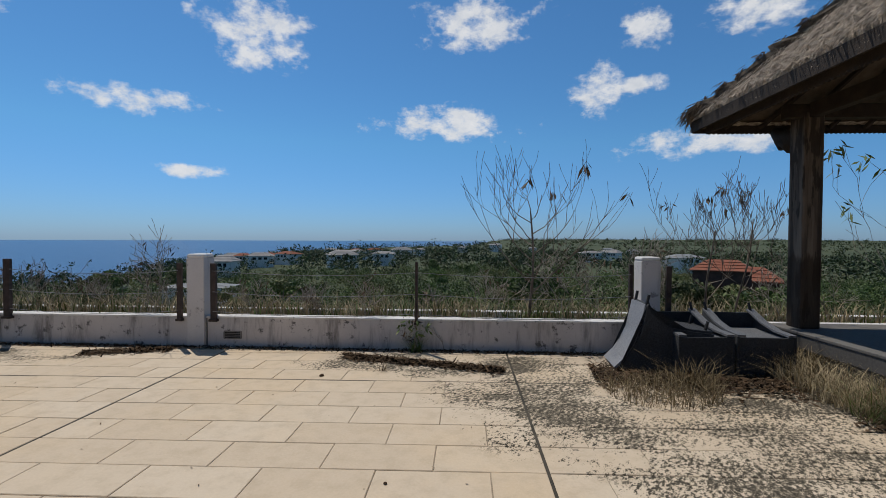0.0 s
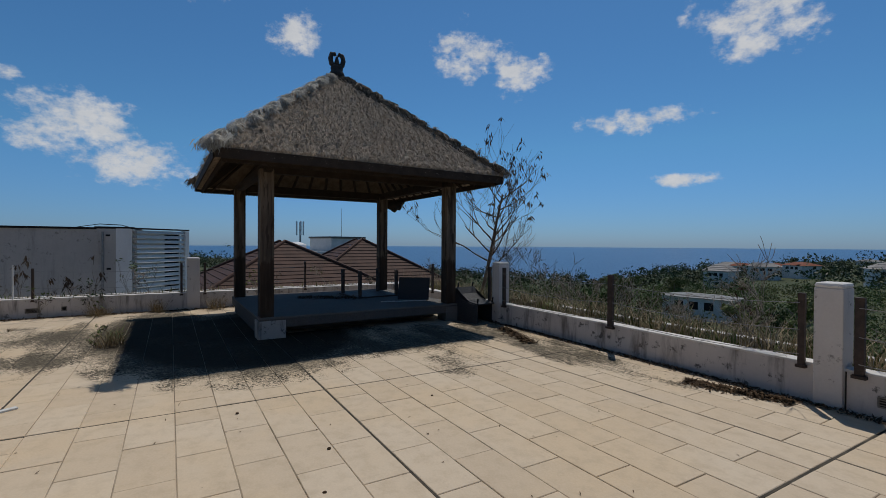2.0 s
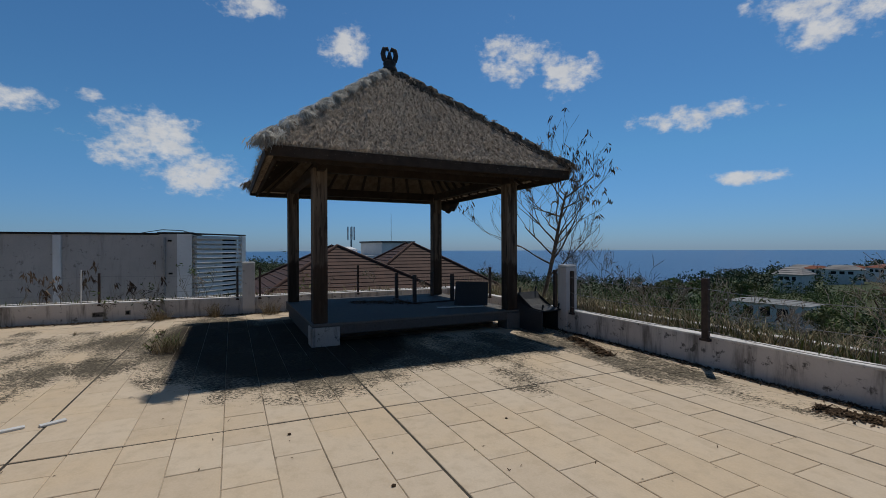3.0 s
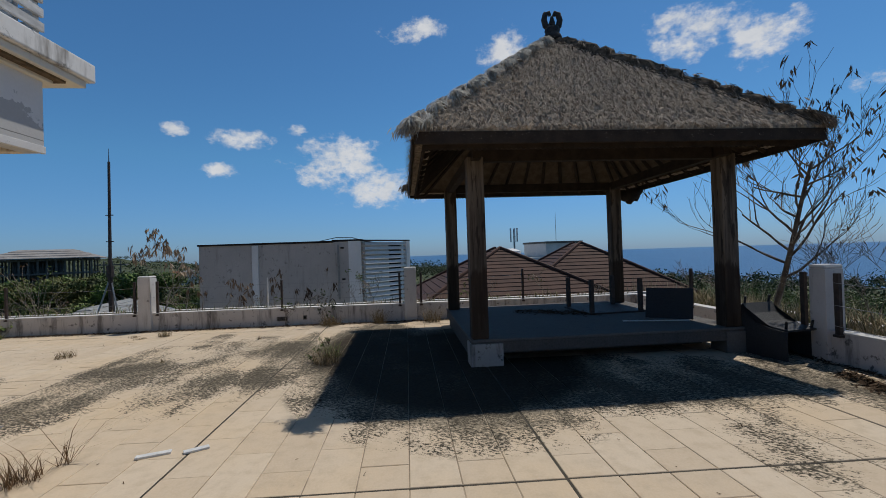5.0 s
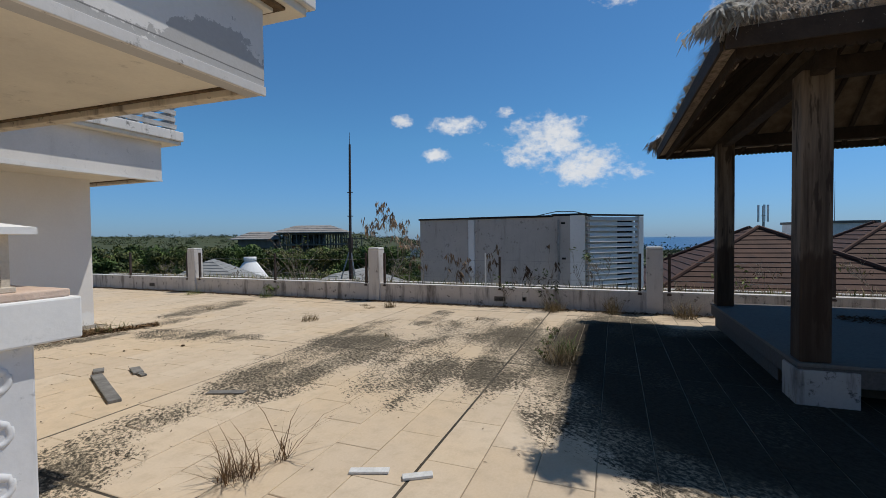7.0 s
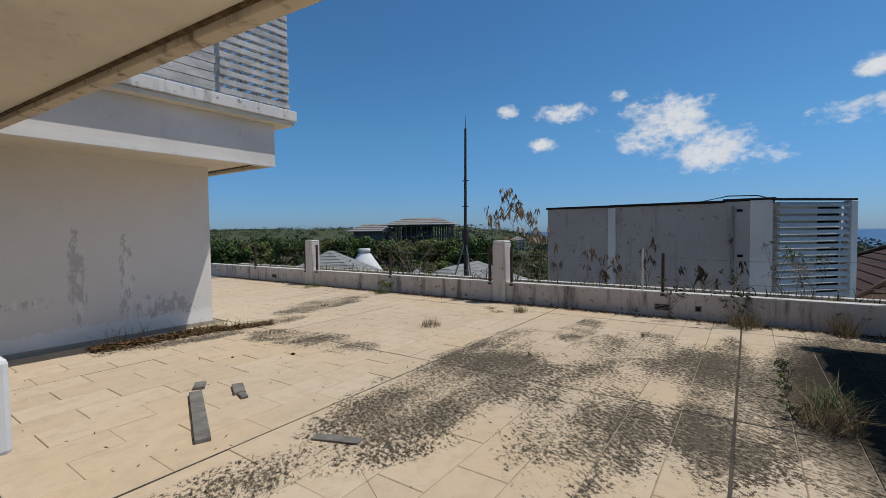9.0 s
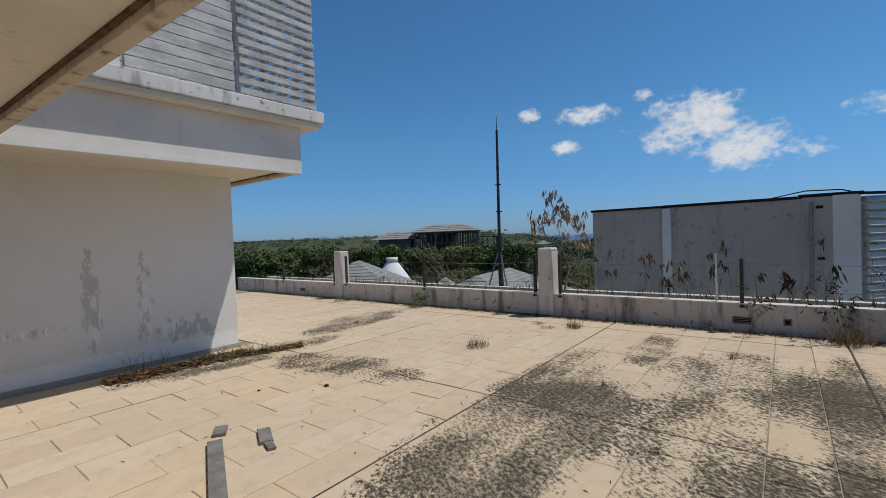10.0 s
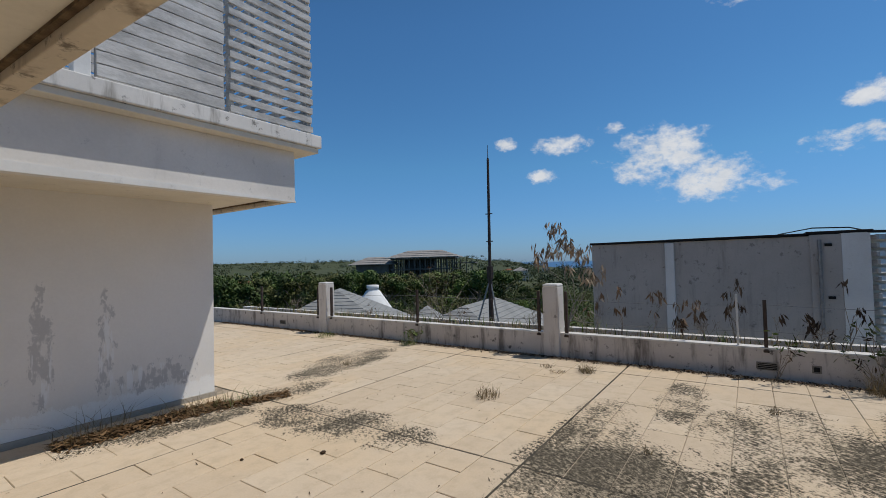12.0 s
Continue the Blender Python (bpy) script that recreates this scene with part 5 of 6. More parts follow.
# ---- woven loungers, table, boards ----
def shell(bm, prof, width, t):
    """A bent sheet: profile points (x, z) swept along y, with thickness."""
    A = [[bm.verts.new((x, s * width / 2, z)) for s in (-1, 1)] for x, z in prof]
    n = len(prof)
    B = []
    for i, (x, z) in enumerate(prof):
        x0, z0 = prof[max(0, i - 1)]
        x1, z1 = prof[min(n - 1, i + 1)]
        d = math.hypot(x1 - x0, z1 - z0)
        nx, nz = -(z1 - z0) / d * t, (x1 - x0) / d * t
        B.append([bm.verts.new((x + nx, s * width / 2, z + nz)) for s in (-1, 1)])
    for P, fl in ((A, False), (B, True)):
        for i in range(n - 1):
            q = (P[i][0], P[i][1], P[i + 1][1], P[i + 1][0])
            bm.faces.new(q[::-1] if fl else q)
    for i in range(n - 1):
        for s in (0, 1):
            bm.faces.new((A[i][s], A[i + 1][s], B[i + 1][s], B[i][s]))
    for i in (0, n - 1):
        bm.faces.new((A[i][0], A[i][1], B[i][1], B[i][0]))


def lounger(at, label):
    """An upturned curved wicker lounger with solid side panels and feet in the air."""
    g = empty("wicker_lounger", label, "lounger", "woven loungers", at=at)
    prof = [(0.0, 0.02), (0.10, 0.12), (0.19, 0.26), (0.26, 0.42), (0.30, 0.60), (0.33, 0.74)]
    bm = bmesh.new()
    shell(bm, prof, 0.50, 0.025)
    part("backrest", bm, M_WICKER_IN, g, "pale grey woven back")
    prof2 = [(0.33, 0.74), (0.42, 0.60), (0.58, 0.50), (0.80, 0.46), (1.02, 0.44)]
    bm = bmesh.new()
    shell(bm, prof2, 0.50, 0.025)
    part("seat", bm, M_WICKER, g)
    for s in (-1, 1):
        bm = bmesh.new()
        pts = [(0.02, 0.0)] + prof[1:] + prof2[1:] + [(1.02, 0.0)]
        a = [bm.verts.new((x, s * 0.25, z)) for x, z in pts]
        b = [bm.verts.new((x, s * 0.25 + s * 0.02, z)) for x, z in pts]
        bmesh.ops.triangulate(bm, faces=[bm.faces.new(a), bm.faces.new(b[::-1])])
        for k in range(len(pts)):
            j = (k + 1) % len(pts)
            bm.faces.new((a[k], a[j], b[j], b[k]))
        part("side_panel", bm, M_WICKER, g)
    for x, z in ((0.33, 0.72), (0.95, 0.44)):
        for s in (-1, 1):
            bm = bmesh.new()
            tube_bm(bm, [(x, s * 0.2, z), (x + 0.03, s * 0.21, z + 0.13)], 0.017, 6)
            part("foot", bm, M_DARK, g)
    return g


lounger(pose(1.62, 5.42, 0, 0, 0, -4), "upturned black and grey wicker lounger against the parapet")


def wicker_bench(at, label):
    """A boxy woven lounger base turned over: solid dark sides, paler rails along the rising top."""
    g = empty("wicker_lounger", label, "lounger", "woven loungers", at=at)
    prof = [(0.0, 0.43), (0.25, 0.44), (0.50, 0.49), (0.78, 0.60)]
    W = 0.60
    for x in (0.0, W - 0.025):
        bm = bmesh.new()
        pts = [(0.0, 0.0)] + prof + [(0.78, 0.0)]
        a = [bm.verts.new((x, y, z)) for y, z in pts]
        b = [bm.verts.new((x + 0.025, y, z)) for y, z in pts]
        bmesh.ops.triangulate(bm, faces=[bm.faces.new(a), bm.faces.new(b[::-1])])
        for k in range(len(pts)):
            j = (k + 1) % len(pts)
            bm.faces.new((a[k], a[j], b[j], b[k]))
        part("side_panel", bm, M_WICKER, g)
        bm = bmesh.new()
        shell(bm, prof, 0.085, 0.022)
        bmesh.ops.transform(bm, matrix=Matrix.Translation((x + (0.043 if x == 0 else -0.018), 0, 0.002)) @ Matrix.Rotation(radians(90), 4, "Z"), verts=bm.verts)
        part("rail", bm, M_RAIL, g, "paler grey woven rail")
    part("front_panel", box(0.026, 0.0, 0.0, W - 0.026, 0.025, 0.425, 0.003), M_WICKER, g)
    part("back_panel", box(0.026, 0.755, 0.0, W - 0.026, 0.779, 0.58, 0.003), M_WICKER, g)
    part("seat", box(0.026, 0.03, 0.375, W - 0.026, 0.75, 0.40, 0.003), M_RAIL, g)
    for x in (0.03, W - 0.05):
        bm = bmesh.new()
        tube_bm(bm, [(x, 0.74, 0.58), (x - 0.02, 0.76, 0.70)], 0.016, 6)
        part("foot", bm, M_DARK, g)


wicker_bench(pose(2.20, 4.98, 0, 0, 0, 3), "upturned black wicker lounger base with pale rails")
wicker_bench(pose(2.83, 5.02, 0, 0, 0, -2), "dark wicker lounger base pushed against another")
lounger(pose(-10.25, 5.55, -0.06, 0, 0, 8), "dark wicker lounger dumped beside the gazebo")


def upturned_table():
    g = empty("upturned_table", "dark table lying upside down on the gazebo platform", "table", at=pose(-12.15, 4.25, 0.36, 0, 0, 6))
    part("tabletop", box(-0.55, -0.55, 0, 0.55, 0.55, 0.03, 0.006), M_STEEL, g)
    for sx in (-1, 1):
        for sy in (-1, 1):
            part("leg", box(sx * 0.48 - 0.035, sy * 0.48 - 0.035, 0.03, sx * 0.48 + 0.035, sy * 0.48 + 0.035, 0.62, 0.004), M_STEEL, g)


upturned_table()
single("leaning_board", box(-0.35, -0.012, 0, 0.35, 0.012, 0.52, 0.004, pose(-10.75, 4.75, 0.372, -24, 0, 55)), M_WICKER, "dark panel leaning against a gazebo post", "board")
single("white_strip", box(-0.5, -0.012, 0, 0.5, 0.012, 0.02, 0.003, pose(-10.6, 4.45, 0.362, 0, 0, 78)), M_WHITEPLANK, "narrow white strip on the platform edge", "strip")


def board(x, y, turn, l, w, h, mat, label, z=0.0):
    bm = box(-l / 2, -w / 2, 0, l / 2, w / 2, h, 0.004)
    for v in bm.verts:
        v.co.y += 0.006 * math.sin(v.co.x * 9)
    ob = single("board", bm, mat, label, "board", "", "boards on the floor")
    ob.matrix_world = pose(x, y, z + 0.001, 0, 0, turn)


board(-7.87, -4.81, 67, 1.12, 0.105, 0.03, M_GREYPLANK, "long split grey board lying on the paving")
board(-8.22, -5.50, 55, 0.17, 0.10, 0.025, M_GREYPLANK, "short broken end of grey board")
board(-8.38, -5.10, 62, 0.27, 0.10, 0.025, M_GREYPLANK, "short piece of grey board")
board(-8.31, -4.91, 70, 0.13, 0.06, 0.02, M_GREYPLANK, "small offcut of grey board")
board(-8.21, -3.55, 110, 0.36, 0.09, 0.012, M_GREYPLANK, "thin dark board on the stained paving")
board(-7.42, -1.475, 109, 0.25, 0.06, 0.018, M_WHITEPLANK, "short white painted trim board")
board(-7.475, -1.165, 120, 0.19, 0.06, 0.018, M_WHITEPLANK, "short white painted trim board")
board(-6.75, -4.05, 70, 0.12, 0.04, 0.02, M_WHITEPLANK, "white chip of trim on the paving")


# ---- plants ----
def grow(bm, p, d, length, radius, depth, r, tips, spread=0.6, lift=0.15, kids=(2, 3), segs=4):
    pts, rad = [p.copy()], [radius]
    for k in range(segs):
        d = (d + Vector((r.gauss(0, 0.13), r.gauss(0, 0.13), r.gauss(0, 0.08) + lift * 0.3))).normalized()
        p = p + d * length / segs
        pts.append(p.copy())
        rad.append(radius * (1 - 0.45 * (k + 1) / segs))
    tube_bm(bm, pts, [max(q, 0.0032) for q in rad], 5 if radius > 0.012 else 3, False)
    if depth == 0:
        tips.append((p.copy(), d.copy()))
        return
    for _ in range(r.randint(*kids)):
        k = r.randint(max(1, segs - 2), segs)
        side = Vector((r.gauss(0, 1), r.gauss(0, 1), r.gauss(0, 0.4))).normalized()
        nd = (d + side * spread + Vector((0, 0, lift))).normalized()
        grow(bm, pts[k].copy(), nd, length * r.uniform(0.6, 0.95), rad[k] * 0.74, depth - 1, r, tips, spread, lift, kids, segs)


def leaf_cloud(tips, r, per, size, droop, spread):
    C, U, V = [], [], []
    for p, d in tips:
        for _ in range(per):
            c = p + Vector((r.gauss(0, spread), r.gauss(0, spread), r.gauss(0, spread)))
            u = Vector((r.gauss(0, 1), r.gauss(0, 1), r.gauss(0, 0.6) - droop)).normalized() * size * r.uniform(0.6, 1.3)
            w = u.cross(Vector((r.gauss(0, 1), r.gauss(0, 1), r.gauss(0, 1)))).normalized() * size * 0.24
            C.append(c + u * 0.8)
            U.append(u)
            V.append(w)
    return np.array([list(c) for c in C]), np.array([list(c) for c in U]), np.array([list(c) for c in V])


def spreading_tree(name, x, y, z, height, crown, radius, limbs, depth, seed, label, lean=(0, 0), leaves=0.0, leaf=0.08, lift=0.42):
    """A slender trunk with limbs that arch out and up into a loose, open crown."""
    t = empty(name, label, "tree", at=pose(x, y, z))
    r = random.Random(seed)
    trunk = [Vector((lean[0] * s * height + 0.03 * math.sin(5 * s + seed), lean[1] * s * height + 0.03 * math.cos(4 * s), s * height * 0.78)) for s in (0, 0.15, 0.3, 0.45, 0.6, 0.75, 0.9, 1.0)]
    bm = bmesh.new()
    tube_bm(bm, trunk, [radius * (1 - 0.09 * k) for k in range(8)], 8, True)
    part("trunk", bm, M_BARK, t, "", True)
    tips = []
    for k in range(limbs):
        q = 0.28 + 0.72 * (k + r.random() * 0.6) / limbs
        i = min(6, int(q * 7))
        p = trunk[i].lerp(trunk[i + 1], q * 7 - i)
        a = 2.4 * k + r.uniform(-0.4, 0.4)
        d = Vector((math.cos(a), math.sin(a) * 0.8, r.uniform(0.2, 0.8))).normalized()
        bm = bmesh.new()
        grow(bm, p, d, crown * (1.15 - 0.62 * q) * r.uniform(0.75, 1.1), radius * (0.55 - 0.25 * q), depth, r, tips, 0.62, lift, (2, 3), 5)
        part("limb", bm, M_BARK, t, "", True)
    if leaves:
        pick = [q for q in tips if r.random() < leaves]
        c, u, v = leaf_cloud(pick, r, 5, leaf, 1.9, 0.03)
        quad_soup("leaves", c, u, v, M_DEADLEAF, t)
    return t


def bare_tree(name, x, y, z, height, radius, depth, seed, label, lean=(0, 0), leaves=0, leaf=0.06, mat=None, spread=0.6, kids=(2, 3), lift=0.15, category="tree"):
    t = empty(name, label, category, at=pose(x, y, z))
    r = random.Random(seed)
    bm = bmesh.new()
    tips = []
    grow(bm, Vector((0, 0, 0)), Vector((lean[0], lean[1], 1)).normalized(), height * 0.36, radius, depth, r, tips, spread, lift, kids)
    part("branchwork", bm, M_TWIG, t, "", True)
    if leaves:
        pick = [q for q in tips if r.random() < min(1, leaves)]
        if pick:
            c, u, v = leaf_cloud(pick, r, 6 if leaves > 0.8 else 4, leaf, 2.4 if leaves > 0.8 else 1.1, 0.025 if leaves > 0.8 else 0.05)
            quad_soup("leaves", c, u, v, mat or M_DEADLEAF, t)
    return t


spreading_tree("bare_tree", 0.85, 6.55, 0.15, 2.2, 1.0, 0.026, 12, 2, 5, "leafless young tree in the strip behind the parapet", (0.0, 0), 0.03, 0.09, 0.32)
spreading_tree("dry_tree", -11.3, 6.9, 0.1, 3.45, 1.12, 0.055, 18, 3, 12, "slender tree with withered brown leaf tips behind the gazebo", (0.30, 0), 0.32, 0.075, 0.22)
spreading_tree("bare_tree", 3.35, 6.7, 0.15, 1.85, 0.75, 0.020, 9, 3, 21, "bare upright shrub behind the parapet", (0.05, 0), 0.015, 0.07)
spreading_tree("bare_tree", 3.8, 6.75, 0.15, 2.0, 0.65, 0.018, 8, 3, 23, "bare upright shrub behind the parapet", (0.1, 0), 0.015, 0.07)
bare_tree("leafy_sapling", 6.9, 7.6, 0.1, 2.6, 0.022, 4, 30, "sapling with feathery green leaves", (-0.1, 0), 0.8, 0.10, M_GREEN, 0.6, (2, 3), 0.2)
bare_tree("dry_tree", -15.05, -5.55, 0.1, 2.05, 0.024, 4, 44, "withered small tree hung with curled tan leaves", (0.0, 0.12), 0.95, 0.088, M_TANLEAF, 0.7, (2, 4), 0.2)
for i, (x, y, h) in enumerate(((2.3, 6.8, 1.5), (1.9, 6.6, 1.3), (2.7, 6.9, 1.6), (-9.3, 6.8, 1.5), (-8.6, 6.7, 1.35), (-8.0, 6.9, 1.2), (-4.5, 6.5, 1.25), (-6.7, 6.6, 1.0), (-5.5, 6.7, 0.9), (-2.2, 6.7, 0.8), (-0.6, 6.8, 0.75), (4.4, 6.6, 1.2), (0.2, 6.5, 1.0), (1.4, 6.9, 1.2), (-1.5, 6.4, 0.8), (-3.0, 6.6, 0.9), (-2.6, 6.9, 0.7), (-5.0, 6.85, 1.0), (-7.4, 6.5, 1.0), (-10.2, 6.7, 1.3), (3.0, 6.5, 1.3), (5.2, 6.8, 1.4), (-12.2, 6.6, 1.0), (-13.2, 6.7, 1.1), (-9.9, 7.0, 2.1))):
    bare_tree("dead_shrub", x, y, 0.12, h, 0.012, 4, 60 + i, "tangled leafless grey shrub behind the parapet", (0, 0), 0.04, 0.05, None, 0.85, (2, 4), 0.12, "shrub")
for i in range(9):
    bare_tree("dry_shrub", -14.85 + 0.2 * math.sin(i * 2.1), -4.9 + 0.42 * i, 0.14, 1.15 + 0.25 * math.sin(i * 1.7), 0.013, 2, 90 + i, "thin shrub with drooping dark seed pods in the strip", (0, 0.1 * math.sin(i)), 0.9, 0.085, None, 0.55, (1, 3), 0.35, "shrub")
for i in range(14):
    bare_tree("dead_shrub", -14.95 + 0.25 * math.sin(i * 3.3), -13.5 + 1.45 * i, 0.12, 0.75 + 0.25 * math.sin(i * 2.3), 0.010, 4, 120 + i, "low tangled dead shrub behind the west parapet", (0, 0), 0.10, 0.05, M_DEADLEAF if i % 3 else M_GREEN, 0.85, (2, 3), 0.12, "shrub")


def blades(name, spots, material, label, lo, hi, seed, width=0.006, lean=0.5):
    """Grass blades: narrow bent strips."""
    r = random.Random(seed)
    verts, faces = [], []
    for x, y, z in spots:
        a = r.uniform(0, 6.283)
        h = r.uniform(lo, hi)
        dx, dy = math.cos(a), math.sin(a)
        l = h * r.uniform(0.05, lean)
        w = width * r.uniform(0.6, 1.5)
        i = len(verts)
        sx, sy = -dy * w, dx * w
        verts.extend([(x - sx, y - sy, z), (x + sx, y + sy, z), (x + dx * l * 0.4 + sx * 0.8, y + dy * l * 0.4 + sy * 0.8, z + h * 0.6), (x + dx * l * 0.4 - sx * 0.8, y + dy * l * 0.4 - sy * 0.8, z + h * 0.6), (x + dx * l, y + dy * l, z + h * r.uniform(0.75, 1.0))])
        faces.extend([(i, i + 1, i + 2, i + 3), (i + 3, i + 2, i + 4)])
    return soup(name, verts, faces, material, None, label, "grass")


def strip(n, x0, x1, y0, y1, z, seed, clump=0.55):
    r = random.Random(seed)
    out = []
    while len(out) < n:
        x, y = r.uniform(x0, x1), r.uniform(y0, y1)
        if noise.noise(Vector((x * 1.3, y * 1.3, seed))) * 0.9 + 0.5 > r.random() * clump * 2:
            out.append((x, y, z))
    return out


blades("dry_grass", strip(9000, -14, 7, 6.15, 7.0, 0.16, 1), M_DRYGRASS, "straw-coloured dry grass in the planting strip", 0.15, 0.55, 1, 0.005, 0.8)
blades("dry_grass", strip(4200, -14, 7, 7.25, 8.6, -0.9, 2), M_DRYGRASS, "tall dry grass on the slope beyond the ledge", 0.9, 1.55, 2, 0.008, 0.6)
blades("dry_grass", strip(5500, -15.3, -14.5, -16, 6, 0.16, 3), M_DRYGRASS, "straw-coloured dry grass behind the west parapet", 0.08, 0.38, 3, 0.005, 0.8)
blades("weed", strip(2200, -14, 7, 6.15, 7.0, 0.16, 4), M_GREEN, "green weeds among the dry grass", 0.2, 0.5, 4, 0.010, 0.7)
blades("weed", strip(700, -15.3, -14.5, -16, 6, 0.16, 5), M_GREEN, "green weeds behind the west parapet", 0.15, 0.45, 5, 0.010, 0.7)
blades("dry_grass", strip(2600, -30, 8, 8.6, 14, -1.7, 6), M_DRYGRASS, "dry grass and stalks on the slope", 1.2, 2.1, 6, 0.010, 0.5)


def tuft(x, y, rad, n, lo, hi, seed, label, mat=None, name="grass_tuft", flat=0.9):
    r = random.Random(seed)
    spots = []
    for _ in range(int(n * 1.7)):
        a, d = r.uniform(0, 6.283), rad * math.sqrt(r.random())
        spots.append((x + d * math.cos(a), y + d * math.sin(a) * flat, 0.0))
    ob = blades(name, spots, mat or M_TUFT, label, lo * 0.5, hi * 0.9, seed, 0.0024, 1.9)
    ob["group"] = "weeds in the paving joints"
    return ob


tuft(-10.35, -0.68, 0.20, 130, 0.06, 0.36, 1, "olive-brown weed clump growing from a paving joint")
tuft(-10.75, -0.66, 0.16, 80, 0.06, 0.30, 2, "green shoots in a weed clump", M_GREEN)
tuft(-7.08, -2.2, 0.13, 75, 0.08, 0.30, 3, "dry weed with tall thin stalks in a joint", M_RUSTLITTER)
tuft(-7.36, -2.10, 0.06, 16, 0.25, 0.48, 4, "few tall dry stalks in a joint", M_RUSTLITTER)
tuft(-11.62, -5.28, 0.17, 90, 0.05, 0.17, 5, "low dry tuft in the paving")
tuft(-13.42, -4.62, 0.13, 90, 0.05, 0.18, 6, "dark dry tuft near the parapet")
tuft(-13.43, -5.25, 0.12, 50, 0.02, 0.06, 7, "flat dead tuft near the parapet")
tuft(-13.2, -5.0, 0.14, 60, 0.02, 0.05, 8, "flat dead tuft near the parapet")
tuft(-14.0, -1.3, 0.24, 150, 0.10, 0.40, 9, "weed clump with dry stalks at the foot of the wall")
tuft(-13.98, -0.2, 0.15, 120, 0.10, 0.55, 10, "tall pale weed at the foot of the wall")
tuft(-13.9, 1.0, 0.2, 120, 0.10, 0.5, 11, "tall weed in the gazebo's shade")
tuft(-12.0, -8.2, 0.08, 25, 0.05, 0.16, 12, "small tuft in a joint")
tuft(-13.9, -8.45, 0.18, 80, 0.05, 0.25, 13, "green-brown weed under the drain grille", M_GREEN)
tuft(-13.8, -10.9, 0.25, 90, 0.05, 0.2, 14, "low green weed by the wall", M_GREEN)
tuft(1.78, 4.42, 0.52, 520, 0.05, 0.24, 15, "large clump of dry grass on the stained paving", None, "grass_tuft", 0.85)
tuft(2.2, 4.62, 0.25, 160, 0.12, 0.40, 16, "dry grass clump beside the loungers", None, "grass_tuft", 0.5)
tuft(3.52, 4.45, 0.42, 1500, 0.10, 0.44, 17, "thick mound of yellow dry grass over the platform edge", M_DRYGRASS, "grass_tuft", 2.1)
tuft(3.45, 5.1, 0.35, 420, 0.12, 0.50, 18, "yellow dry grass leaning on the platform")
tuft(3.5, 3.8, 0.4, 200, 0.1, 0.4, 19, "green shoots in the dry grass", M_GREEN)
tuft(-0.72, 5.83, 0.09, 60, 0.1, 0.36, 20, "small green weed growing from the wall foot", M_GREEN)
tuft(-1.0, 5.0, 0.05, 14, 0.04, 0.12, 21, "tiny dry sprig in a joint")
tuft(-12.6, -2.4, 0.05, 12, 0.04, 0.12, 22, "tiny dry sprig in a joint")
tuft(-10.9, -3.3, 0.05, 14, 0.03, 0.10, 23, "dark sprig in the stained joint")


def broadleaf_weed(x, y, z, h, n, seed, label, droop=0.5, leaf=0.05):
    """A few stems with pointed green leaves and some dried ones."""
    t = empty("broadleaf_weed", label, "weed", "weeds in the paving joints", at=pose(x, y, z))
    r = random.Random(seed)
    tips = []
    for k in range(n):
        a = r.uniform(0, 6.283)
        d = Vector((math.cos(a) * 0.5, math.sin(a) * 0.5, 1)).normalized()
        bm = bmesh.new()
        grow(bm, Vector((0, 0, 0)), d, h * r.uniform(0.5, 1.0), 0.006, 1, r, tips, 0.5, 0.1, (2, 3), 4)
        part("stem", bm, M_TWIG, t)
    c, u, v = leaf_cloud(tips, r, 5, leaf, droop, 0.03 * leaf / 0.05)
    half = len(c) * 2 // 3
    quad_soup("leaves", c[:half], u[:half], v[:half] * 1.5, M_GREEN, t)
    quad_soup("dry_leaves", c[half:], u[half:], v[half:], M_DEADLEAF, t)


broadleaf_weed(-14.15, -2.36, 0.0, 0.42, 4, 1, "green-leaved weed climbing the parapet by the drain grille")
broadleaf_weed(-14.02, -1.32, 0.0, 0.50, 7, 2, "leafy weed with yellowing leaves at the wall foot")
broadleaf_weed(-14.05, -8.40, 0.0, 0.30, 5, 3, "small leafy weed below the drain grille")
broadleaf_weed(-0.74, 5.84, 0.0, 0.34, 6, 4, "small leafy weed growing against the parapet")
broadleaf_weed(-14.75, -0.7, 0.16, 0.7, 6, 5, "leafy weed with yellow-green leaves in the strip")
broadleaf_weed(-14.9, -8.2, 0.16, 0.9, 9, 6, "yellow-green leafy shrub in the strip")
broadleaf_weed(-14.8, 2.1, 0.16, 0.6, 6, 7, "leafy weed with yellow leaves in the strip")
for i, (x, y, h) in enumerate(((-10.45, -0.9, 0.10), (-10.95, -0.92, 0.08), (-11.4, -0.91, 0.13), (-11.8, -0.92, 0.09))):
    broadleaf_weed(x, y, 0.0, h, 5, 20 + i, "low green and brown weed in the mossy joint", 0.5, 0.022)
broadleaf_weed(-4.6, 6.6, 0.16, 0.6, 5, 8, "tall leafy weed behind the parapet")
broadleaf_weed(-6.5, 6.7, 0.16, 0.62, 5, 9, "tall leafy weed behind the parapet")


def stone(x, y, s, seed, mat, label):
    r = random.Random(seed)
    bm = bmesh.new()
    bmesh.ops.create_icosphere(bm, subdivisions=2, radius=s)
    for v in bm.verts:
        v.co *= 0.8 + 0.35 * noise.noise(v.co * (0.9 / s) + Vector((seed, 0, 0)))
        v.co.z = max(-s * 0.35, v.co.z * 0.55)
    ob = single("stone", bm, mat, label, "stone", "", "stones on the paving")
    ob.matrix_world = pose(x, y, s * 0.34, 0, 0, r.uniform(0, 360))


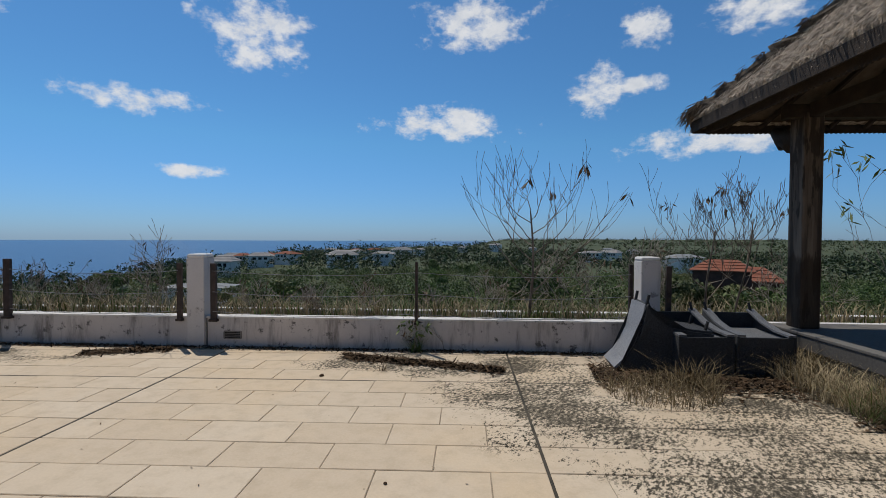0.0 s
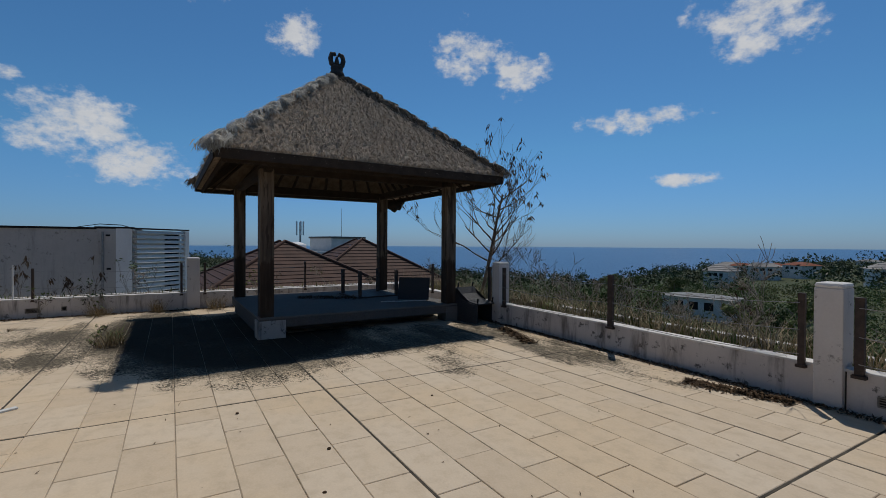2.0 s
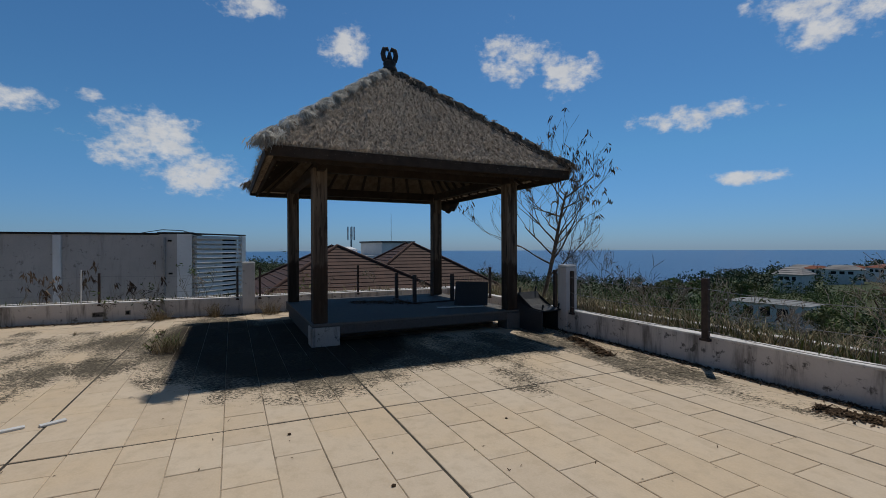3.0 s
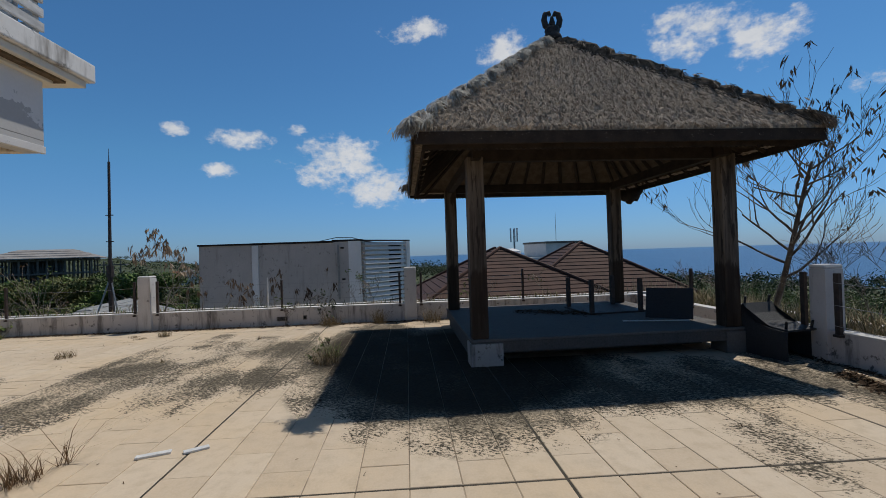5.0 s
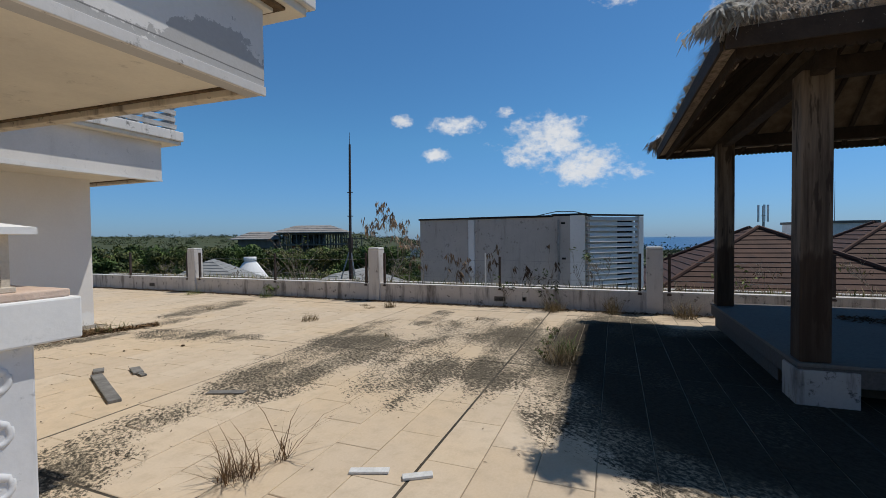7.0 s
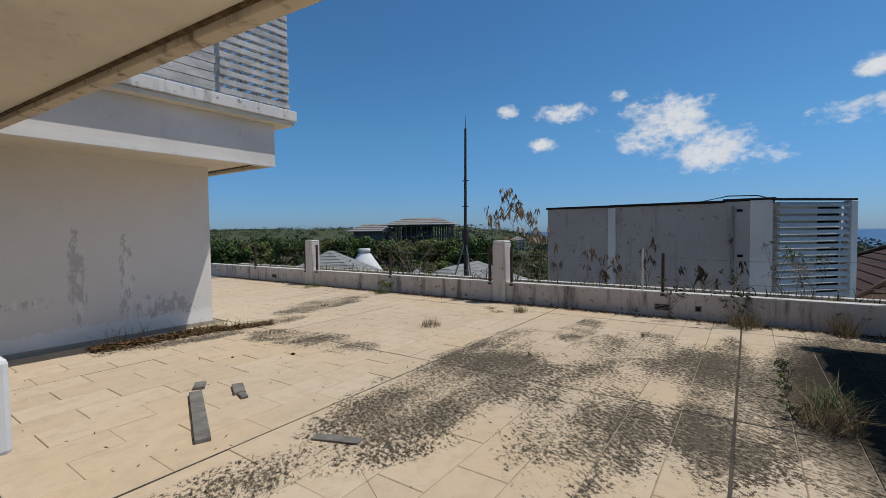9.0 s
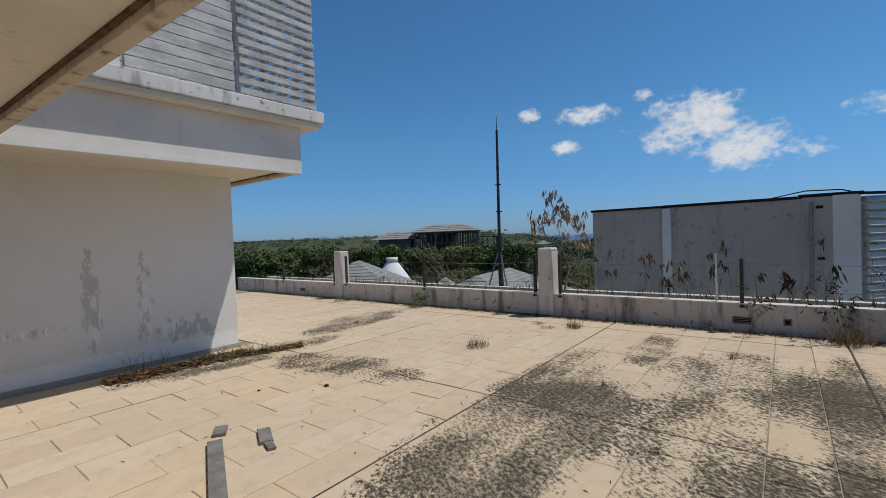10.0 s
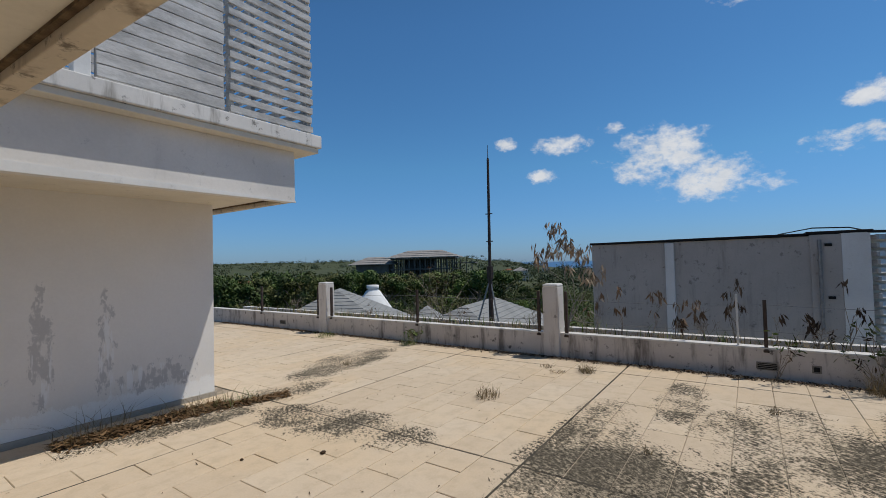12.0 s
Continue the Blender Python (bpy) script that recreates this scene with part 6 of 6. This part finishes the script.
for i, (x, y, s) in enumerate(((-9.42, -5.70, 0.035), (-8.95, -6.2, 0.02), (-6.35, 0.75, 0.018), (-5.2, 1.3, 0.02), (-5.9, 2.6, 0.015), (-0.55, 2.7, 0.014), (-1.6, 4.75, 0.03), (-4.6, 1.1, 0.016), (-8.6, -0.4, 0.02))):
    stone(x, y, s, i + 1, M_LITTER, "small dark stone lying on the paving")


def litter(x0, y0, x1, y1, w, n, seed, label, size=0.05, lift=0.05, mat=None):
    """A drift of fallen leaves and twigs."""
    r = random.Random(seed)
    C, U, V = [], [], []
    for _ in range(n):
        t = r.random()
        g = r.gauss(0, 0.4) * w
        dx, dy = x1 - x0, y1 - y0
        L = math.hypot(dx, dy) or 1
        C.append((x0 + dx * t - dy / L * g, y0 + dy * t + dx / L * g, 0.004 + lift * r.random() * max(0.1, 1 - abs(g) / w)))
        a = r.uniform(0, 6.283)
        u = Vector((math.cos(a), math.sin(a), r.gauss(0, 0.35))) * size * r.uniform(0.4, 1.4)
        U.append(tuple(u))
        V.append(tuple(u.cross(Vector((r.gauss(0, 0.4), r.gauss(0, 0.4), 1))).normalized() * size * 0.28))
    return quad_soup("leaf_litter", np.array(C), np.array(U), np.array(V), mat or M_LITTER, None, label, "leaf litter")


litter(-13, 1.0, 3, 1.0, 6.0, 260, 40, "scattered dead leaves and crumbs over the paving", 0.018, 0.004)
litter(-13, -5.0, -5, -5.0, 5.0, 260, 41, "scattered dead leaves and crumbs over the paving", 0.018, 0.004)
bare_tree("dry_twig", -0.35, 5.90, 0.0, 0.62, 0.006, 2, 201, "thin dry stem leaning against the parapet", (-0.35, 0), 0, 0.04, None, 0.5, (1, 2), 0.1, "twig")
litter(-4.9, 5.45, -3.9, 5.72, 0.16, 900, 1, "drift of black rotting leaves by the parapet", 0.04, 0.04)
litter(-1.6, 5.55, 0.35, 5.05, 0.15, 1500, 2, "long drift of dark fallen leaves on the paving", 0.045, 0.05)
litter(-8.1, -7.95, -9.7, -7.9, 0.20, 1500, 3, "rust-brown leaf litter along the house wall", 0.05, 0.07, M_RUSTLITTER)
litter(-9.2, -7.95, -10.4, -7.55, 0.16, 700, 4, "rust-brown leaf litter trailing off the house corner", 0.045, 0.05, M_RUSTLITTER)
litter(1.3, 5.0, 4.4, 4.6, 0.55, 4600, 5, "brown leaf litter round the loungers and dry grass", 0.045, 0.05)
litter(3.2, 3.5, 4.0, 5.0, 0.3, 1200, 6, "brown leaf litter by the platform", 0.045, 0.05)
litter(-8.6, 5.6, -7.3, 5.2, 0.16, 700, 7, "dry leaf litter at the foot of the parapet", 0.045, 0.05)
litter(-14.1, -16, -14.1, 5.8, 0.12, 5200, 8, "dark debris along the foot of the west parapet", 0.035, 0.03)
litter(-14, 5.85, 2, 5.85, 0.10, 4200, 9, "dark debris along the foot of the north parapet", 0.035, 0.03)
litter(-12.4, 2.6, -11.6, 4.0, 0.35, 500, 10, "heap of dead leaves on the gazebo platform", 0.05, 0.02).location.z = 0.36
tuft(-8.4, -7.95, 0.35, 70, 0.1, 0.42, 31, "dry stalks along the house wall", None, "grass_tuft", 0.3)
tuft(-9.4, -7.9, 0.45, 110, 0.08, 0.26, 32, "tan dry weeds along the house wall", None, "grass_tuft", 0.3)
tuft(-9.8, -7.8, 0.3, 50, 0.08, 0.2, 33, "green weeds at the house corner", M_GREEN, "grass_tuft", 0.4)


# ---- floor slabs ----
SKEW = 0.021


def lay_slabs():
    r = random.Random(11)
    XJ = (-17.05, -13.58, -10.12, -6.66, -3.18, 0.45, 3.92, 7.39, 10.86)
    Y0, PY = 1.70, 2.855
    near, rest = [], []
    for i, (x0, x1) in enumerate(zip(XJ, XJ[1:])):
        for j in range(-6, 3):
            y0 = Y0 + PY * j + SKEW * ((x0 + x1) / 2 + 5)
            stacked = x1 < -10 and y0 > -4.5
            length = (x1 - x0) / 5
            for k in range(8):
                ya = y0 + PY * k / 8 + (0.010 if k == 0 else 0.0035)
                yb = y0 + PY * (k + 1) / 8 - (0.010 if k == 7 else 0.0035)
                ya, yb = max(ya, -16.9), min(yb, NY - 0.05)
                if yb - ya < 0.05:
                    continue
                first = length if stacked or k % 2 else length / 2
                xs = [x1 - 0.008]
                q = x1 - first
                while q > x0 + 0.12:
                    xs.append(q)
                    q -= length
                xs.append(x0 + 0.008)
                for b, a in zip(xs, xs[1:]):
                    a, b = max(a + 0.003, WX + 0.004), min(b - 0.003, 9.78)
                    if b - a < 0.06 or (b > -9.85 and ya < SY) or yb < -16:
                        continue
                    if -13.3 < (a + b) / 2 < -10.0 and 1.75 < (ya + yb) / 2 < 4.6:
                        continue
                    (near if -8.8 < (a + b) / 2 < -3.9 and -5.6 < (ya + yb) / 2 < 3.2 else rest).append((a, ya, b, yb))
    near.sort(key=lambda t: (t[0] + 6.3) ** 2 + (t[1] + 0.6) ** 2)
    rest += near[300:]

    def slip(x):
        """The courses run a little askew to the parapets."""
        for x0, x1 in zip(XJ, XJ[1:]):
            if x0 <= x <= x1:
                return SKEW * (x - (x0 + x1) / 2)
        return 0.0

    shared = {}
    for a, ya, b, yb in near[:300]:
        key = (round(b - a, 2), round(yb - ya, 2))
        w, h = (b - a) / 2, (yb - ya) / 2
        if key not in shared:
            c = 0.004
            verts = [(x, y + SKEW * x, z) for z, o in ((-0.03, 0), (-c, 0), (0, c)) for x, y in ((-w + o, -h + o), (w - o, -h + o), (w - o, h - o), (-w + o, h - o))]
            faces = [(8, 9, 10, 11)] + [(s + k, s + (k + 1) % 4, s + 4 + (k + 1) % 4, s + 4 + k) for s in (0, 4) for k in range(4)]
            me = bpy.data.meshes.new("floor_slab")
            me.from_pydata(verts, [], faces)
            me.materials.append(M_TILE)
            shared[key] = me
        ob = new("floor_slab", shared[key])
        ob.parent = floor
        x = (a + b) / 2
        ob.location = (x, (ya + yb) / 2 + slip(x), r.uniform(-0.003, 0.0015))
        ob.rotation_euler = (r.uniform(-0.002, 0.002), r.uniform(-0.0015, 0.0015), 0)
    verts, faces = [], []
    for a, ya, b, yb in rest:
        z = r.uniform(-0.003, 0.0015)
        c = 0.004
        i = len(verts)
        for zz, o in ((-0.03, 0), (z - c, 0), (z, c)):
            verts += [(x, y + slip(x), zz) for x, y in ((a + o, ya + o), (b - o, ya + o), (b - o, yb - o), (a + o, yb - o))]
        faces += [(i + 8, i + 9, i + 10, i + 11)] + [(i + s + k, i + s + (k + 1) % 4, i + s + 4 + (k + 1) % 4, i + s + 4 + k) for s in (0, 4) for k in range(4)]
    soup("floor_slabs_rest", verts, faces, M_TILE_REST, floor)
    # dirt packed into the wide expansion joints
    for x in XJ[1:-1]:
        part("expansion_joint", box(x - 0.010, -11.9, -0.03, x + 0.010, NY - 0.06, -0.0040), M_JOINT, floor)
    for j in range(-4, 2):
        bm = box(WX + 0.01, -0.010, -0.03, 9.7, 0.010, -0.0046)
        for v in bm.verts:
            v.co.y += Y0 + PY * j + SKEW * (v.co.x + 5)
        part("expansion_joint", bm, M_JOINT, floor)


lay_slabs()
